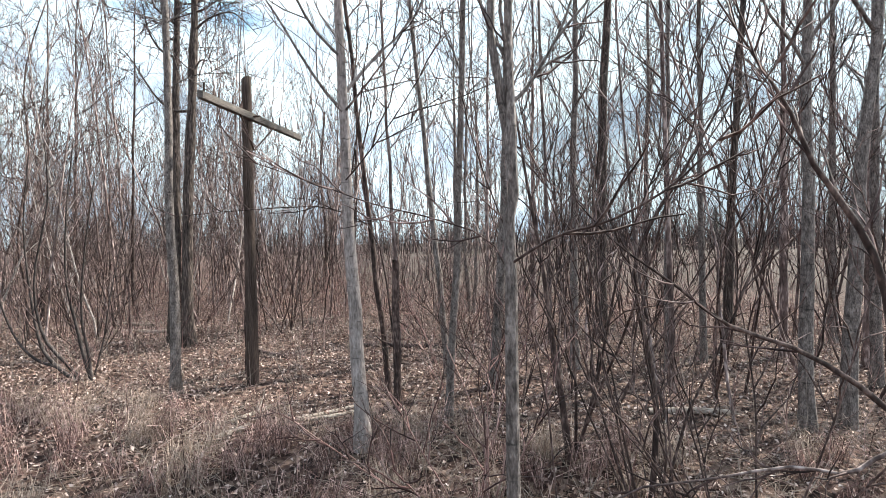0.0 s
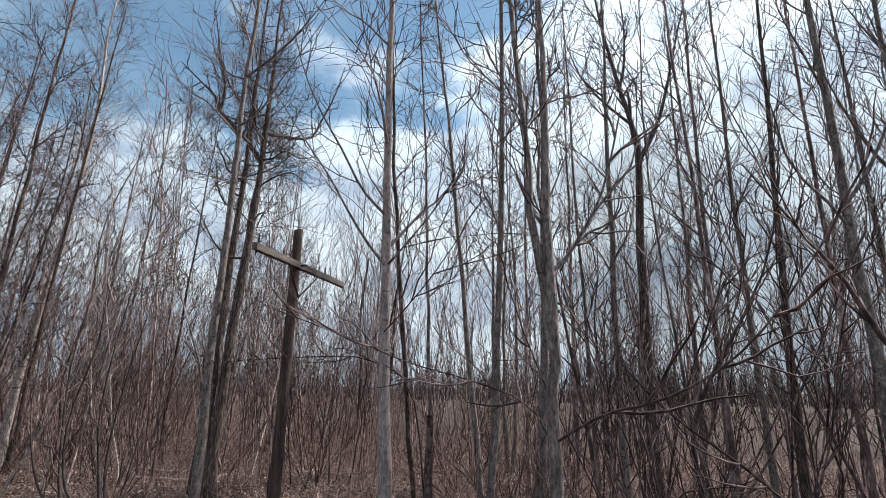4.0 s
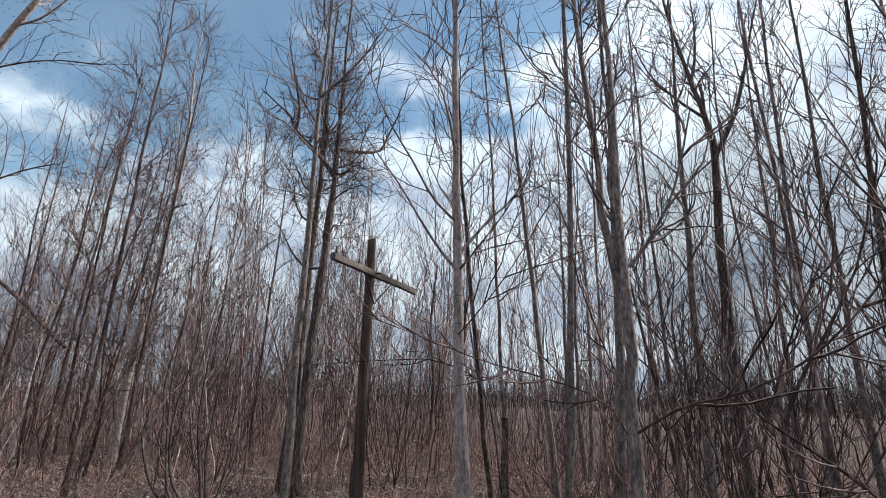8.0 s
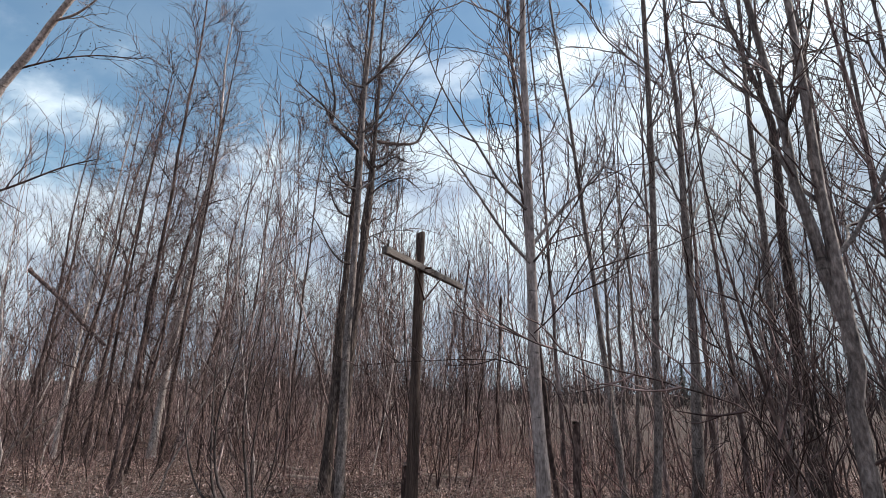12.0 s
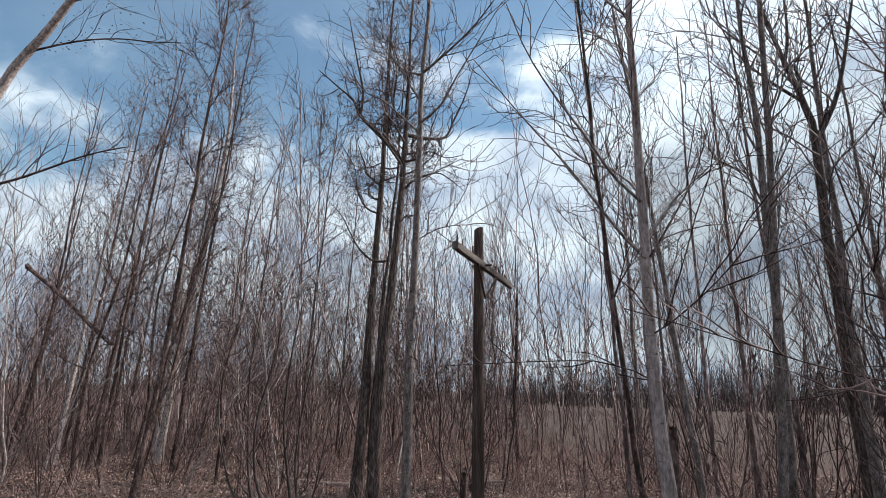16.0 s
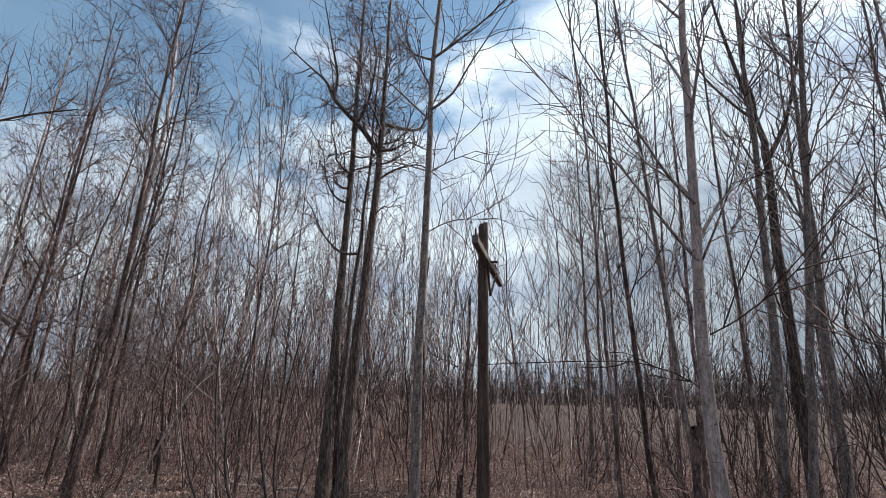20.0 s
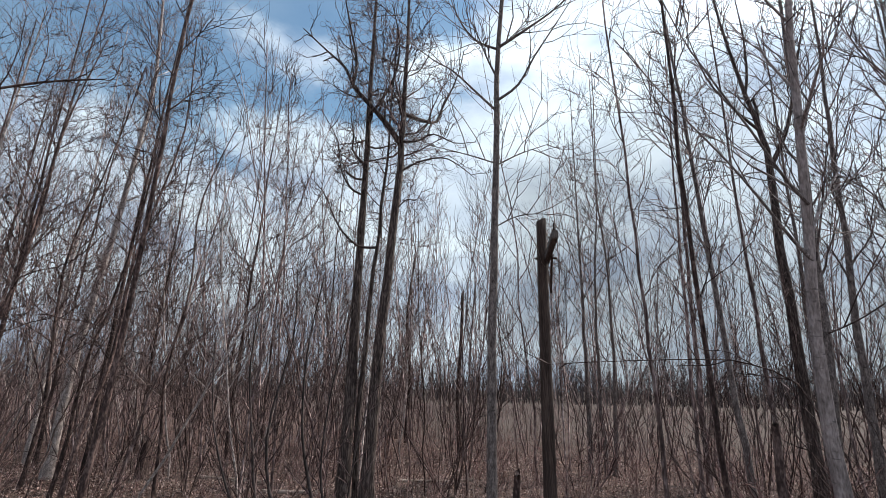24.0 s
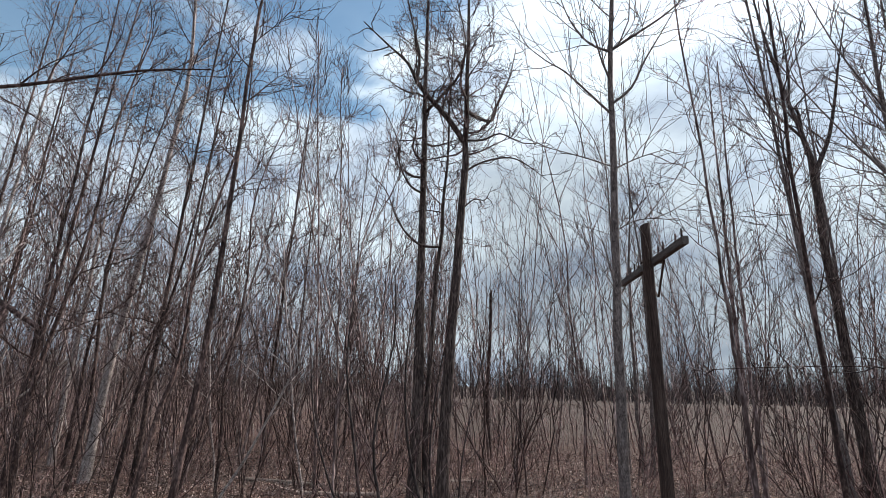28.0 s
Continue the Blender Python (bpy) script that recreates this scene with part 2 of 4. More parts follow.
def ground_material():
    m = bpy.data.materials.new("leafy_ground")
    m.use_nodes = True
    nt = m.node_tree
    N, L = nt.nodes.new, nt.links.new
    b = nt.nodes["Principled BSDF"]
    b.inputs["Roughness"].default_value = 0.95
    b.inputs["Specular IOR Level"].default_value = 0.1
    co = N("ShaderNodeTexCoord")
    big, mid, fine = N("ShaderNodeTexNoise"), N("ShaderNodeTexNoise"), N("ShaderNodeTexVoronoi")
    big.inputs["Scale"].default_value, mid.inputs["Scale"].default_value, fine.inputs["Scale"].default_value = 0.6, 7.0, 16.0
    mid.inputs["Detail"].default_value = 8
    for n in (big, mid, fine):
        L(co.outputs["Object"], n.inputs["Vector"])
    litter = N("ShaderNodeValToRGB")
    e = litter.color_ramp.elements
    e[0].position, e[0].color = 0.36, (0.016, 0.010, 0.009, 1)
    e[1].position, e[1].color = 0.66, (0.17, 0.115, 0.094, 1)
    x = e.new(0.5)
    x.color = (0.062, 0.035, 0.03, 1)
    mx = N("ShaderNodeMix")
    mx.inputs["Factor"].default_value = 0.3
    L(mid.outputs["Fac"], mx.inputs["A"])
    sepc = N("ShaderNodeSeparateColor")
    L(fine.outputs["Color"], sepc.inputs[0])
    L(sepc.outputs[0], mx.inputs["B"])
    L(mx.outputs["Result"], litter.inputs["Fac"])
    straw = N("ShaderNodeValToRGB")
    s = straw.color_ramp.elements
    s[0].position, s[0].color = 0.3, (0.036, 0.025, 0.021, 1)
    s[1].position, s[1].color = 0.7, (0.078, 0.057, 0.049, 1)
    L(mid.outputs["Fac"], straw.inputs["Fac"])
    # the open meadow begins past the edge of the wood
    sep = N("ShaderNodeSeparateXYZ")
    L(co.outputs["Object"], sep.inputs[0])
    jig = N("ShaderNodeMath")
    jig.operation = "MULTIPLY_ADD"
    jig.inputs[1].default_value = 14
    L(big.outputs["Fac"], jig.inputs[0])
    L(sep.outputs["Y"], jig.inputs[2])
    side, sum_ = N("ShaderNodeMapRange"), N("ShaderNodeMath")
    side.inputs["From Min"].default_value, side.inputs["From Max"].default_value = -60, -8
    side.inputs["To Min"].default_value, side.inputs["To Max"].default_value = -90, 0
    L(sep.outputs["X"], side.inputs["Value"])
    L(jig.outputs[0], sum_.inputs[0])
    L(side.outputs[0], sum_.inputs[1])
    edge = N("ShaderNodeMapRange")
    edge.inputs["From Min"].default_value, edge.inputs["From Max"].default_value = 27, 36
    L(sum_.outputs[0], edge.inputs["Value"])
    mix = N("ShaderNodeMix")
    mix.data_type = "RGBA"
    L(edge.outputs[0], mix.inputs["Factor"])
    L(litter.outputs[0], mix.inputs["A"])
    L(straw.outputs[0], mix.inputs["B"])
    L(mix.outputs["Result"], b.inputs["Base Color"])
    bp = N("ShaderNodeBump")
    bp.inputs["Strength"].default_value, bp.inputs["Distance"].default_value = 0.8, 0.04
    L(mid.outputs["Fac"], bp.inputs["Height"])
    L(bp.outputs[0], b.inputs["Normal"])
    return m


M_GROUND = ground_material()


# ---- geometry helpers ----
def mesh_from(name, verts, quads, mats, smooth=True, tris=None):
    """A mesh from arrays of vertices and four-cornered (or three-cornered) faces."""
    me = bpy.data.meshes.new(name)
    faces = quads if tris is None else tris
    k = faces.shape[1]
    me.vertices.add(len(verts))
    me.vertices.foreach_set("co", np.asarray(verts, np.float32).ravel())
    me.loops.add(faces.size)
    me.loops.foreach_set("vertex_index", np.asarray(faces, np.int32).ravel())
    me.polygons.add(len(faces))
    me.polygons.foreach_set("loop_start", np.arange(0, faces.size, k, dtype=np.int32))
    me.update(calc_edges=True)
    me.validate()
    if smooth:
        me.polygons.foreach_set("use_smooth", np.ones(len(me.polygons), bool))
    me.materials.append(mats)
    return me


def tube_arrays(tubes, sides):
    """tubes: (points, first radius, last radius, power). Gives vertices and quads of all of them."""
    groups = {}
    for pts, ra, rb, pw in tubes:
        groups.setdefault(len(pts), []).append((pts, ra, rb, pw))
    V, Q, off = [], [], 0
    ang = np.arange(sides) * 2 * np.pi / sides
    for n, some in groups.items():
        P = np.array([[tuple(p) for p in s[0]] for s in some], float)
        f = np.linspace(0, 1, n)
        ra = np.array([s[1] for s in some])[:, None]
        rb = np.array([s[2] for s in some])[:, None]
        pw = np.array([s[3] for s in some])[:, None]
        R = ra + (rb - ra) * f[None] ** pw
        T = np.gradient(P, axis=1)
        T /= np.linalg.norm(T, axis=2, keepdims=True) + 1e-9
        mean = T.mean(1, keepdims=True)
        ref = np.where(np.abs(mean[..., 2:3]) > 0.8, np.array([1.0, 0, 0]), np.array([0, 0, 1.0]))
        ref = np.broadcast_to(ref, T.shape)
        A = np.cross(T, ref)
        A /= np.linalg.norm(A, axis=2, keepdims=True) + 1e-9
        B = np.cross(T, A)
        ring = P[:, :, None] + R[:, :, None, None] * (A[:, :, None] * np.cos(ang)[None, None, :, None] + B[:, :, None] * np.sin(ang)[None, None, :, None])
        t = len(some)
        V.append(ring.reshape(-1, 3))
        idx = np.arange(t * n * sides).reshape(t, n, sides) + off
        a, b2 = idx[:, :-1], idx[:, 1:]
        Q.append(np.stack([a, b2, np.roll(b2, -1, 2), np.roll(a, -1, 2)], -1).reshape(-1, 4))
        off += t * n * sides
    return np.concatenate(V), np.concatenate(Q)


def part(name, data, mat, parent, label=""):
    """Links a bmesh or a mesh as one mesh object under a thing or part."""
    if isinstance(data, bmesh.types.BMesh):
        me = bpy.data.meshes.new(name)
        data.to_mesh(me)
        data.free()
        me.materials.append(mat)
    else:
        me = data
    ob = new(name, me)
    ob.parent = parent
    if label:
        ob["label"] = label
    return ob


def tubes_part(name, tubes, sides, mat, parent, label=""):
    v, q = tube_arrays(tubes, sides)
    return part(name, mesh_from(name, v, q, mat), mat, parent, label)


def empty(name, x, y, z=None, rz=0.0):
    ob = new(name)
    ob.empty_display_size = 0.2
    ob.matrix_basis = pose(x, y, height(x, y) if z is None else z, 0, 0, rz)
    return ob


def smooth_step(a, b, x):
    t = min(1.0, max(0.0, (x - a) / (b - a)))
    return t * t * (3 - 2 * t)


def height(x, y):
    """The ground: a raised path under the camera, a shallow ditch, rough woodland floor and a flat meadow."""
    near = math.exp(-((x + 3) ** 2 + (y - 9) ** 2) / 900)
    h = 0.06 * noise.noise(Vector((x * 0.35, y * 0.35, 0))) * near + 0.03 * noise.noise(Vector((x * 1.3, y * 1.3, 4))) * near
    h += 0.85 * (1 - smooth_step(0.9, 3.3, y))
    h += 0.45 * math.exp(-((x + 10.2) ** 2 / 5 + (y - 22.5) ** 2 / 3))
    h -= 0.30 * math.exp(-((y - 5.0 - 0.25 * math.sin(0.8 * x)) ** 2) / 0.8)
    return h


def wander(rng, p, d, length, n, up=0.0, wob=0.12):
    """A crooked line of n steps that bends upwards."""
    pts, d = [p.copy()], d.normalized()
    step = length / n
    for _ in range(n):
        d = (d + Vector((rng.gauss(0, wob), rng.gauss(0, wob), rng.gauss(0, wob) + up))).normalized()
        p = p + d * step
        pts.append(p)
    return pts


def along(pts, f):
    """The point and direction at a fraction of a line."""
    g = f * (len(pts) - 1)
    i = min(int(g), len(pts) - 2)
    return pts[i].lerp(pts[i + 1], g - i), (pts[i + 1] - pts[i]).normalized()


def aside(rng, d, lo, hi):
    """A direction at lo to hi degrees from d."""
    side = d.cross(Vector((rng.gauss(0, 1), rng.gauss(0, 1), rng.gauss(0, 1))))
    if side.length < 1e-4:
        side = Vector((1, 0, 0))
    a = radians(rng.uniform(lo, hi))
    return (d * math.cos(a) + side.normalized() * math.sin(a)).normalized()


def dress(rng, pts, r, subs, sub_len, twigs, twig_len, wob=0.12, up=0.06, twig_r=0.0058, lo=0.12, rise=0.14, thin=0.0095):
    """Side branches and twigs of one limb: long, tapering and bent upwards."""
    S, T = [], []
    twigs = max(2, round(twigs * 0.72))
    for k in range(subs):
        f = lo + (1 - lo) * (k + rng.random()) / subs
        p, d = along(pts, min(f, 0.995))
        ln = sub_len * rng.uniform(0.6, 1.5) * (1.2 - 0.6 * f)
        rr = max(thin, r * 0.55 * (1 - 0.6 * f))
        q = wander(rng, p, aside(rng, d, 28, 54) + Vector((0, 0, rise)), ln, 5, up, wob * 1.25)
        S.append((q, rr, 0.0042, 0.8))
        for j in range(twigs):
            g = 0.12 + 0.88 * (j + rng.random()) / twigs
            p2, d2 = along(q, min(g, 0.995))
            T.append((wander(rng, p2, aside(rng, d2, 22, 48) + Vector((0, 0, rise * 0.7)), twig_len * rng.uniform(0.5, 1.6), 4, 0.07, wob * 1.5), twig_r, twig_r * 0.35, 1.0))
    return S, T


def line(*pts):
    return [Vector(p) for p in pts]


def smooth_line(pts, n):
    """n + 1 points on a rounded line through the given ones."""
    out = []
    m = len(pts) - 1
    for i in range(n + 1):
        g = i / n * m
        k = min(int(g), m - 1)
        t = g - k
        p0, p1, p2, p3 = pts[max(k - 1, 0)], pts[k], pts[k + 1], pts[min(k + 2, m)]
        out.append(0.5 * ((2 * p1) + (p2 - p0) * t + (2 * p0 - 5 * p1 + 4 * p2 - p3) * t * t + (3 * p1 - p0 - 3 * p2 + p3) * t ** 3))
    return out


def build_tree(name, label, x, y, stems, mat, seed, first=0.3, limbs=14, limb_len=2.6, spread=(38, 62), subs=10, sub_len=1.0, twigs=5, twig_len=0.6,
               wob=0.10, up=0.05, custom=(), group="", category="tree", sides=10, flare=1.35, parts=9, sub_w=1.0, limb_min=0.011):
    """stems: (line from the base, r0, r1); custom: (line, r0, r1) of limbs with a place of their own, all from the tree's base."""
    rng = random.Random(seed)
    root = tagged(empty(name, x, y), label, category, group)
    side_b, fine, done = [], [], 0
    for pts, r0, r1 in stems:
        n = 16
        q = smooth_line(pts, n)
        q = [p + Vector((rng.gauss(0, 0.012), rng.gauss(0, 0.012), 0)) * (1 if i else 0) for i, p in enumerate(q)]
        v, quads = tube_arrays([(q, r0, r1, 0.9)], sides)
        # root flare
        base = v[:, 2] < 0.35
        c = np.array(q[0])
        grow = 1 + (flare - 1) * np.clip(1 - v[:, 2:3] / 0.35, 0, 1) ** 2
        v[:, :2] = np.where(base[:, None], c[:2] + (v[:, :2] - c[:2]) * grow, v[:, :2])
        v[:, 2] = np.where(v[:, 2] < 0.02, v[:, 2] - 0.12, v[:, 2])
        part("trunk", mesh_from("trunk", v, quads, mat), mat, root)
        length = (pts[-1] - pts[0]).length
        a0 = rng.uniform(0, 6.28)
        for k in range(limbs):
            f = first + (0.985 - first) * (k + rng.uniform(0.1, 0.9)) / limbs
            p, d = along(q, f)
            a = a0 + k * 2.4 + rng.uniform(-0.5, 0.5)
            t = radians(rng.uniform(*spread))
            way = Vector((math.cos(a) * math.sin(t), math.sin(a) * math.sin(t), math.cos(t)))
            ln = limb_len * rng.uniform(0.55, 1.1) * (1.12 - 0.8 * f) * min(1, 0.5 + 2 * (f - first + 0.15))
            rr = (r0 + (r1 - r0) * f ** 0.9) * rng.uniform(0.28, 0.48)
            rr = max(limb_min, min(rr * 1.15, 0.045))
            lp = wander(rng, p, way, ln, 6, up, wob)
            S, T = dress(rng, lp, rr, max(5, int(subs * (0.6 + 0.6 * (1 - f)))), sub_len * (1.1 - 0.5 * f), twigs, twig_len, wob * 1.2, up, min(0.0058, limb_min * 0.62), thin=min(0.0095, limb_min))
            fine += T
            if done < parts:
                v1, q1 = tube_arrays([(lp, rr, 0.004, 1.0)], 5)
                v2, q2 = tube_arrays(S, 3)
                part("limb", mesh_from("limb", np.concatenate([v1, v2]), np.concatenate([q1, q2 + len(v1)]), mat), mat, root)
                done += 1
            else:
                side_b += [(lp, rr, 0.004, 1.0)] + S
    for pts, r0, r1, *other in custom:
        mat_c = other[0] if other else mat
        lp = smooth_line(pts, 12)
        ln = sum((b - a).length for a, b in zip(pts, pts[1:]))
        S, T = dress(rng, lp, r0, max(5, int(ln * 3.2 * sub_w)), sub_len * 1.1, twigs, twig_len, wob * 1.3, up, lo=0.12)
        fine += T
        v1, q1 = tube_arrays([(lp, r0, r1, 1.0)], 7)
        v2, q2 = tube_arrays(S, 3)
        part("limb", mesh_from("limb", np.concatenate([v1, v2]), np.concatenate([q1, q2 + len(v1)]), mat_c), mat_c, root)
    if side_b:
        tagged(tubes_part("crown_growth", side_b, 3, M_TWIG, root), kind="stuff")
    if fine:
        tagged(tubes_part("twig_growth", fine, 3, M_TWIG, root), kind="stuff")
    return root


# ---- ground ----
def build_ground():
    n = 180
    s = np.linspace(-1, 1, n)
    k = 6.2
    g = np.sinh(k * s) / math.sinh(k) * 2200
    xs, ys = g - 3, g + 8
    v = np.array([(x, y, height(x, y)) for y in ys for x in xs])
    i = np.arange(n * n).reshape(n, n)
    q = np.stack([i[:-1, :-1], i[:-1, 1:], i[1:, 1:], i[1:, :-1]], -1).reshape(-1, 4)
    ob = new("ground", mesh_from("ground", v, q, M_GROUND))
    return tagged(ob, "leaf-covered woodland floor that runs out into a dry tan meadow", "ground", kind="structure")


build_ground()


def rel(x, y, *pts):
    h = height(x, y)
    return [Vector((p[0] - x, p[1] - y, p[2] - h)) for p in pts]


def upright(rng, H, dx=0.0, dy=0.0, bow=0.12):
    """A nearly straight trunk line of that height, dx and dy off at the top."""
    a, b = rng.uniform(-bow, bow), rng.uniform(-bow, bow)
    return [Vector((dx * f ** 1.3 + a * math.sin(3.1 * f), dy * f ** 1.3 + b * math.sin(3.1 * f), H * f)) for f in (0, 0.15, 0.3, 0.5, 0.75, 1.0)]


# ---- the trees that stand out ----
build_tree("birch_tree", "slender pale grey birch with two long rising side limbs", -1.08, 6.18,
           [(rel(-1.08, 6.18, (-1.16, 6.42, 0), (-1.25, 6.5, 1.4), (-1.29, 6.46, 2.6), (-1.28, 6.3, 4.0), (-1.23, 6.08, 6.0), (-1.2, 5.9, 8.0), (-1.16, 5.7, 12.6)), 0.09, 0.016)],
           M_SMOOTH, 111, first=0.46, limbs=10, limb_len=2.4, spread=(26, 48), subs=6, twigs=4, sub_w=0.3,
           custom=[(rel(-1.08, 6.18, (-1.27, 6.3, 3.74), (-1.48, 6.25, 4.0), (-1.72, 6.2, 4.38), (-2.01, 6.2, 4.86), (-2.46, 6.2, 5.5), (-3.09, 6.15, 6.46)), 0.02, 0.006, M_ASPEN),
                   (rel(-1.08, 6.18, (-1.27, 6.2, 4.32), (-1.52, 6.1, 4.61), (-1.77, 6.05, 5.09), (-2.07, 6.0, 5.62), (-2.37, 6.0, 6.27), (-2.6, 6.0, 7.0)), 0.018, 0.006, M_ASPEN),
                   (rel(-1.08, 6.18, (-1.24, 6.3, 3.75), (-1.05, 6.5, 4.1), (-0.75, 6.8, 4.7), (-0.5, 7.0, 5.4)), 0.015, 0.005, M_DARK),
                   (rel(-1.08, 6.18, (-1.25, 6.3, 3.0), (-1.0, 6.1, 3.15), (-0.6, 5.9, 3.5), (-0.2, 5.8, 4.0)), 0.009, 0.004, M_DARK)])
build_tree("aspen_tree", "straight grey aspen trunk beside the old utility pole", -4.70, 7.75,
           [(rel(-4.7, 7.75, (-4.68, 7.83, 0), (-4.63, 7.75, 2.4), (-4.57, 7.62, 5.6), (-4.44, 7.5, 8.5), (-4.1, 7.35, 13.5)), 0.085, 0.016)],
           M_ASPEN, 12, sub_w=0.55, first=0.62, limbs=9, limb_len=2.6, spread=(34, 58), twigs=4, up=0.06,
           custom=[(rel(-4.7, 7.75, (-4.52, 7.57, 6.6), (-4.2, 7.65, 6.9), (-3.95, 7.7, 7.4), (-3.6, 7.75, 8.0), (-3.2, 7.8, 8.7)), 0.023, 0.005),
                   (rel(-4.7, 7.75, (-4.53, 7.58, 6.42), (-4.83, 7.55, 6.74), (-5.2, 7.5, 7.12), (-5.5, 7.45, 7.3), (-6.0, 7.4, 7.75)), 0.021, 0.005),
                   (rel(-4.7, 7.75, (-4.48, 7.53, 7.5), (-4.1, 7.55, 7.77), (-3.55, 7.5, 8.15), (-2.9, 7.4, 8.8)), 0.026, 0.006),
                   (rel(-4.7, 7.75, (-4.48, 7.53, 7.45), (-4.83, 7.5, 7.62), (-5.1, 7.45, 8.0), (-5.3, 7.4, 8.6)), 0.022, 0.005),
                   (rel(-4.7, 7.75, (-4.57, 7.62, 5.6), (-4.85, 7.6, 5.7), (-5.2, 7.6, 5.82), (-5.7, 7.55, 5.95)), 0.013, 0.004),
                   (rel(-4.7, 7.75, (-4.57, 7.62, 5.55), (-4.2, 7.6, 5.72), (-3.8, 7.6, 5.85)), 0.013, 0.004),
                   (rel(-4.7, 7.75, (-4.6, 7.68, 4.62), (-4.3, 7.75, 4.8), (-4.0, 7.8, 4.86), (-3.62, 7.85, 4.84)), 0.011, 0.004)])
oak_base = (-7.62, 11.75)
build_tree("oak_tree", "three-stemmed old oak with crooked bare limbs", *oak_base,
           [(rel(*oak_base, (-7.88, 11.72, 0), (-7.91, 11.88, 3.5), (-7.94, 12.0, 5.5), (-8.0, 12.2, 8.9), (-8.02, 12.25, 12.0), (-7.9, 12.2, 14.5)), 0.14, 0.02),
            (rel(*oak_base, (-7.68, 11.95, 0), (-7.72, 11.92, 2.3), (-7.48, 11.9, 5.9), (-7.35, 11.9, 8.2), (-7.25, 11.9, 11.5)), 0.075, 0.012),
            (rel(*oak_base, (-7.3, 11.45, 0), (-7.24, 11.4, 2.3), (-7.07, 11.4, 4.9), (-6.91, 11.4, 7.4), (-6.89, 11.4, 8.9), (-6.86, 11.4, 11.0), (-6.8, 11.4, 14.5)), 0.145, 0.02)],
           M_OAK, 13, first=0.51, limbs=23, limb_len=3.5, spread=(50, 95), subs=11, sub_len=0.95, twigs=7, twig_len=0.4, wob=0.28, up=0.07, flare=1.5, sub_w=1.0,
           custom=[(rel(*oak_base, (-6.93, 11.4, 7.95), (-7.3, 11.3, 8.5), (-7.75, 11.15, 9.0), (-8.05, 11.0, 9.35), (-8.25, 10.95, 9.8), (-8.75, 10.9, 10.3), (-9.35, 10.8, 10.9)), 0.075, 0.012),
                   (rel(*oak_base, (-8.05, 11.0, 9.35), (-8.0, 11.0, 10.0), (-8.2, 10.9, 11.0), (-8.5, 10.8, 12.4)), 0.045, 0.01),
                   (rel(*oak_base, (-6.88, 11.4, 8.75), (-6.6, 11.9, 8.85), (-6.3, 12.6, 9.15), (-6.15, 12.8, 9.7), (-5.8, 12.9, 10.6), (-5.6, 13.0, 11.6)), 0.055, 0.01),
                   (rel(*oak_base, (-6.9, 11.4, 8.0), (-6.5, 11.3, 7.95), (-6.1, 11.2, 8.05), (-5.6, 11.1, 7.75), (-5.1, 11.0, 7.7)), 0.03, 0.006),
                   (rel(*oak_base, (-6.93, 11.4, 7.2), (-6.5, 11.3, 7.4), (-5.9, 11.2, 7.45), (-5.5, 11.1, 7.2), (-5.1, 11.0, 6.8)), 0.028, 0.006),
                   (rel(*oak_base, (-7.5, 11.85, 5.55), (-7.93, 11.9, 5.6), (-8.3, 11.85, 5.9), (-8.55, 11.75, 6.3), (-8.73, 11.5, 6.8), (-9.1, 11.4, 7.2)), 0.035, 0.008),
                   (rel(*oak_base, (-7.96, 12.05, 6.95), (-8.25, 11.9, 7.1), (-8.5, 11.8, 7.6), (-8.6, 11.7, 8.3), (-8.9, 11.3, 8.9)), 0.032, 0.007),
                   (rel(*oak_base, (-8.0, 12.2, 9.2), (-7.5, 11.7, 9.4), (-7.0, 10.9, 9.5), (-6.9, 10.8, 10.3), (-7.1, 10.7, 11.3)), 0.045, 0.01),
                   (rel(*oak_base, (-6.97, 11.4, 6.3), (-6.7, 11.3, 6.5), (-6.45, 11.2, 6.45), (-6.3, 11.2, 6.75)), 0.02, 0.005)])
build_tree("forked_young_tree", "thin grey young tree forked into two stems close to the path", 0.72, 3.45,
           [(rel(0.72, 3.45, (0.71, 3.45, 0.0), (0.71, 3.45, 1.3), (0.72, 3.45, 2.3), (0.72, 3.45, 2.62), (0.67, 3.45, 3.08), (0.62, 3.46, 3.6), (0.55, 3.5, 4.55), (0.4, 3.55, 6.5)), 0.038, 0.009)],
           M_ASPEN, 14, first=0.66, limbs=8, limb_len=1.0, limb_min=0.005, spread=(25, 50), subs=5, sub_len=0.45, twigs=3, twig_len=0.25, category="young tree", flare=1.2, sub_w=0.5,
           custom=[(rel(0.72, 3.45, (0.722, 3.45, 2.58), (0.725, 3.45, 2.85), (0.715, 3.45, 3.2), (0.725, 3.46, 3.6), (0.73, 3.47, 4.1), (0.72, 3.5, 4.6), (0.75, 3.5, 6.2)), 0.028, 0.008),
                   (rel(0.72, 3.45, (0.72, 3.45, 2.2), (0.92, 3.4, 2.32), (1.14, 3.38, 2.38), (1.38, 3.38, 2.51), (1.6, 3.4, 2.72), (1.85, 3.45, 3.05)), 0.007, 0.004, M_DARK),
                   (rel(0.72, 3.45, (0.735, 3.46, 2.95), (0.82, 3.5, 3.05), (0.98, 3.55, 3.35), (1.1, 3.6, 3.8)), 0.011, 0.004)])
